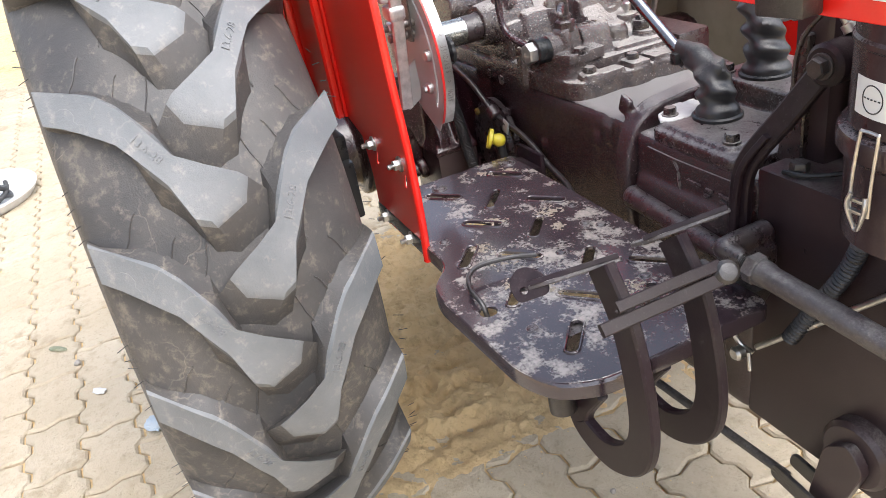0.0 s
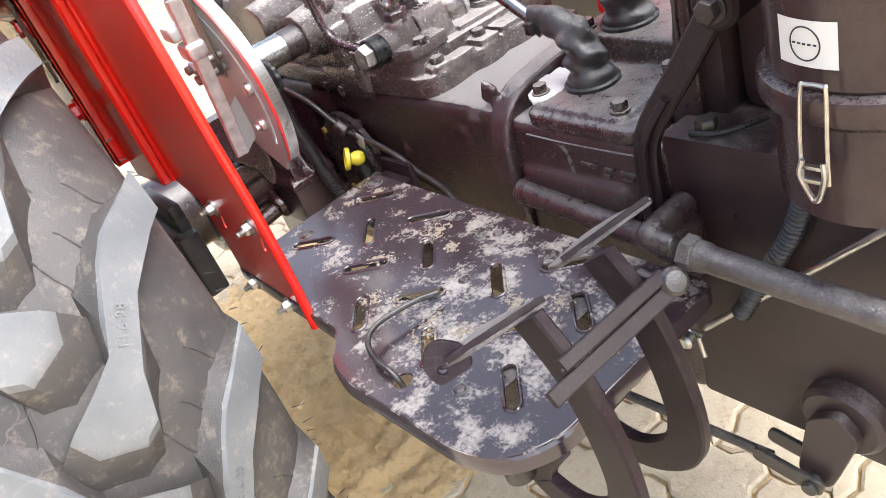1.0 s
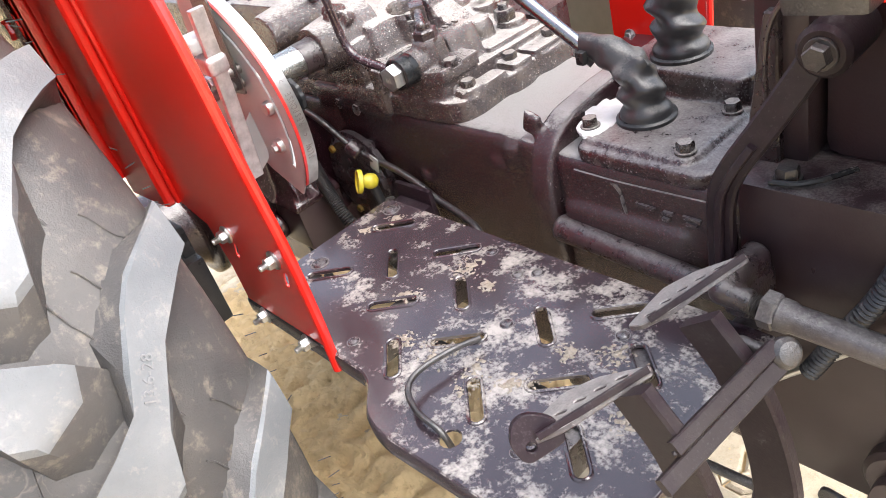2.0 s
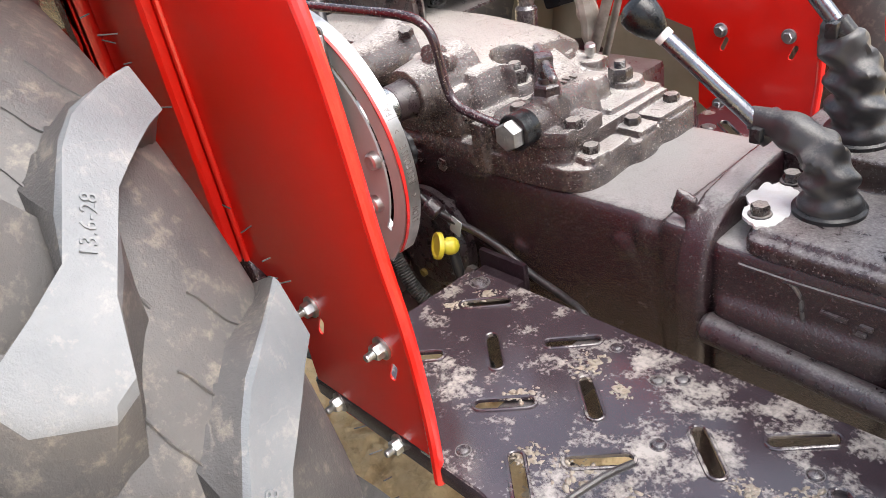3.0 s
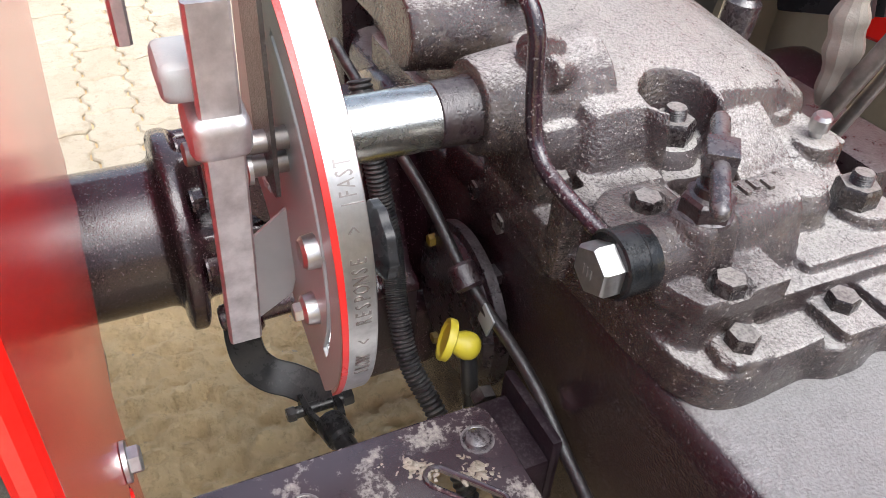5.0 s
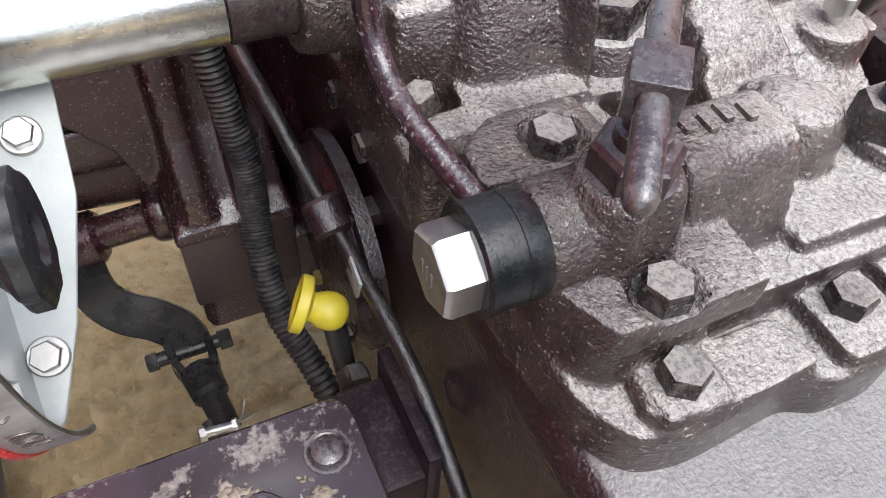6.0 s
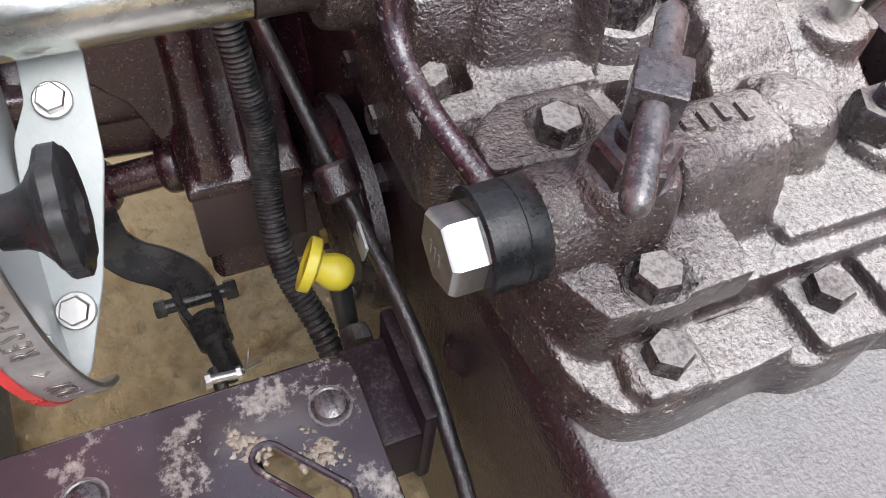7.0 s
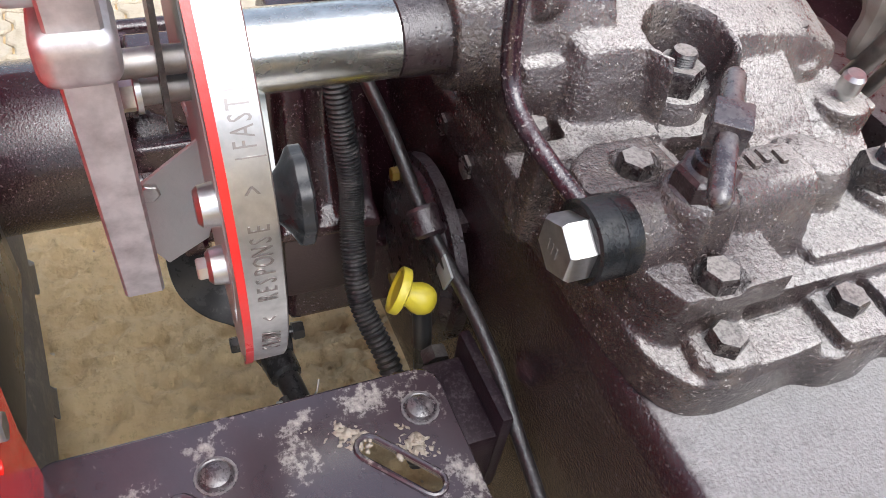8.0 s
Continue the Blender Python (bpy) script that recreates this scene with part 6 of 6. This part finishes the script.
# ---- other things in the yard ----
tray = empty("white_tray", (-3.11, -1.39, 0))
tagged(tray, "large round white metal tray lying on the pavers", "tray")
bm = bmesh.new()
lathe(bm, (0, 0, 0.0), (0, 0, 1), ((0, 0.33), (0.015, 0.345), (0.045, 0.365), (0.052, 0.362), (0.050, 0.345), (0.032, 0.325), (0.028, 0.30), (0.028, 0.02)), 48)
part("dish", bm, WHITE_PAINT, tray)
coil = new("hose_coil")
coil.location = (-2.99, -1.20, 0.040)
tagged(coil, "small coil of black hose lying on the white tray", "hose")
bm = bmesh.new()
sweep(bm, [(0.075 * math.cos(a * 0.5), 0.055 * math.sin(a * 0.5), 0.012 * math.sin(a * 1.3) + 0.004 * a * 0.5) for a in range(30)], 0.011, 8, 4)
part("loop", bm, RUBBER_BOOT, coil)

small = empty("small_wheel", (-1.36, -1.43, 0.0))
tagged(small, "small black ribbed rubber wheel on the pavers", "wheel")
bm = bmesh.new()
prof = [(-0.035, 0.05), (-0.045, 0.075), (-0.03, 0.095)] + [(-0.03 + 0.01 * k, 0.098 - 0.006 * (k % 2)) for k in range(7)] + [(0.03, 0.095), (0.045, 0.075), (0.035, 0.05)]
lathe(bm, (0, 0, 0.098), (0, 1, 0), prof, 36)
part("tyre", bm, TREAD, small)
bm = bmesh.new()
lathe(bm, (0, -0.02, 0.098), (0, 1, 0), ((0, 0.02), (0.004, 0.048), (0.036, 0.048), (0.04, 0.02)), 24)
part("hub", bm, DULL_STEEL, small)


def flake(name, at, size, material, label, category, high=0.3):
    bm = bmesh.new()
    bmesh.ops.create_icosphere(bm, subdivisions=3, radius=1, matrix=Matrix.Diagonal((*size, 1)))
    for v in bm.verts:
        v.co *= 1 + 0.25 * noise.noise(v.co * 40 + Vector(at) * 9) + 0.35 * noise.noise(v.co * 130 + Vector(at) * 5)
    ob = part(name, bm, material)
    ob.location = at
    ob.rotation_euler = (0, 0, random.uniform(0, 6))
    return tagged(ob, label, category)


flake("leaf", (-1.38, -0.955, 0.004), (0.036, 0.012, 0.003), LEAF, "dry grey-green leaf lying on the pavers", "leaf")
flake("pebble", (-1.25, -0.90, 0.005), (0.014, 0.010, 0.006), STONE, "small dark pebble on the pavers", "stone")
flake("stone_chip", (-1.05, -0.845, 0.005), (0.024, 0.012, 0.005), WHITE_PAINT, "small white stone chip on the pavers", "stone")
flake("leaf", (-1.46, -1.23, 0.004), (0.034, 0.010, 0.004), STONE, "shrivelled grey leaf on the pavers", "leaf")
flake("blue_scrap", (-0.79, -0.715, 0.010), (0.034, 0.024, 0.010), BLUE_SCRAP, "crumpled pale blue plastic scrap beside the tyre", "litter")
flake("pebble", (0.04, 0.12, 0.004), (0.006, 0.005, 0.004), STONE, "tiny pale pebble on the pavers", "stone")

# loose soil and dirt lumps under the tractor
bm = bmesh.new()
rng = random.Random(4)
for k in range(900):
    x, y = rng.uniform(-1.1, 0.5), rng.uniform(-0.6, 0.5)
    r = rng.uniform(0.0007, 0.0019) * (1.8 if rng.random() < 0.03 else 1)
    bmesh.ops.create_icosphere(bm, subdivisions=1, radius=r, matrix=Matrix.Translation((x, y, r * 0.4)) @ Matrix.Diagonal((1.2, 1, 0.7, 1)))
crumbs = part("soil_crumbs", bm, SAND)
tagged(crumbs, "loose sandy crumbs scattered on the pavers under the tractor", "soil", kind="stuff")

# dried mud beside the slots of the footplate
mud = bmesh.new()
for x, y, a, b, deg in ((0.012, -0.045, 0.026, 0.007, 41), (-0.145, 0.070, 0.016, 0.006, 41), (0.045, 0.035, 0.024, 0.014, -30), (0.125, -0.095, 0.030, 0.014, 10), (0.235, -0.085, 0.030, 0.008, 41), (0.19, -0.105, 0.014, 0.020, 20), (-0.165, 0.030, 0.018, 0.007, 70), (0.075, -0.105, 0.018, 0.010, 60), (0.30, 0.0, 0.024, 0.010, 15), (0.36, -0.06, 0.018, 0.010, 80), (0.095, 0.02, 0.012, 0.006, -41), (0.255, -0.02, 0.014, 0.008, 5)):
    lump = bmesh.new()
    for q in range(90):
        u, w = rng.gauss(0, 0.6) * a, rng.gauss(0, 0.75) * b
        r = rng.uniform(0.0010, 0.0042) * max(0.45, 1 - 0.5 * abs(u) / a)
        bmesh.ops.create_icosphere(lump, subdivisions=1, radius=r, matrix=Matrix.Translation((u, w, 0)) @ Matrix.Rotation(rng.uniform(0, 3), 4, "Z") @ Matrix.Diagonal((1.5, 0.9, rng.uniform(0.10, 0.26), 1)))
    for v in lump.verts:
        v.co += noise.noise_vector(v.co * 330 + Vector((x * 40, y * 40, 0))) * 0.0009
    lump.transform(Matrix.Translation((x, y, 0.6798)) @ Matrix.Rotation(radians(deg), 4, "Z"))
    me = bpy.data.meshes.new("lump")
    lump.to_mesh(me)
    lump.free()
    mud.from_mesh(me)
    bpy.data.meshes.remove(me)
tagged(part("dried_mud", finish(mud, 180), DRY_MUD, footplate), "pale crumbs of dried mud", kind="stuff")

# drifted sand over the pavers beneath the tractor
bm = bmesh.new()
nx, ny = 260, 240
rows = []
for i in range(nx + 1):
    row = []
    for j in range(ny + 1):
        x, y = -1.55 + 1.55 * i / nx, -0.55 + 1.75 * j / ny
        m = min(1.0, max(0.0, (-0.02 - x) / 0.35)) * min(1.0, max(0.0, (y + 0.52) / 0.22)) * min(1.0, max(0.0, (x + 1.52) / 0.25)) * min(1.0, max(0.0, (1.15 - y) / 0.2))
        n1 = noise.fractal(Vector((x * 4, y * 4, 0)), 1.0, 2.0, 4)
        n2 = noise.fractal(Vector((x * 22, y * 22, 5)), 0.9, 2.0, 4)
        row.append(bm.verts.new((x, y, -0.018 + m * (0.035 + 0.010 * n1 + 0.021 * n2))))
    rows.append(row)
for a, b in zip(rows, rows[1:]):
    for j in range(ny):
        bm.faces.new((a[j], a[j + 1], b[j + 1], b[j]))
drift = part("sand_drift", bm, SAND)
tagged(drift, "thin lumpy drift of yellow sand over the pavers", "sand", kind="stuff")

# ---- the pavers: the nearest as pieces, the rest as one ----


def lay_pavers():
    near_list, far_list = [], []
    for j in range(-22, 9):
        y = 0.212 + PAVER_WIDE * j
        shift = PAVER_LONG / 2 if j % 2 else 0.0
        for i in range(-26, 6):
            x = 0.06 + shift + PAVER_LONG * i
            if y > 1.3 or y < -2.6:
                continue
            d = max(abs(x + 0.5) / 1.15, abs(y + 0.35) / 0.85)
            (near_list if d < 1.0 else far_list).append((d, x, y))
    near_list.sort()
    far_list += near_list[300:]
    rnd = random.Random(8)
    for _, x, y in near_list[:300]:
        ob = part("paver", PAVER_MESH, PAVER, ground)
        ob.matrix_basis = Matrix.Translation((x, y, rnd.uniform(-0.003, 0.0005))) @ pose(0, 0, 0, rnd.uniform(-0.5, 0.5), rnd.uniform(-0.5, 0.5), rnd.uniform(-0.4, 0.4))
    src = [v.co.copy() for v in PAVER_MESH.vertices]
    poly = [list(p.vertices) for p in PAVER_MESH.polygons]
    verts, faces = [], []
    for _, x, y in far_list:
        base = len(verts)
        dz = rnd.uniform(-0.002, 0.001)
        verts += [(c.x + x, c.y + y, c.z + dz) for c in src]
        faces += [[base + k for k in f] for f in poly]
    me = bpy.data.meshes.new("pavement")
    me.from_pydata(verts, [], faces)
    rest = part("pavement", me, PAVER, ground)
    tagged(rest, "dusty interlocking concrete pavers", kind="stuff")


lay_pavers()
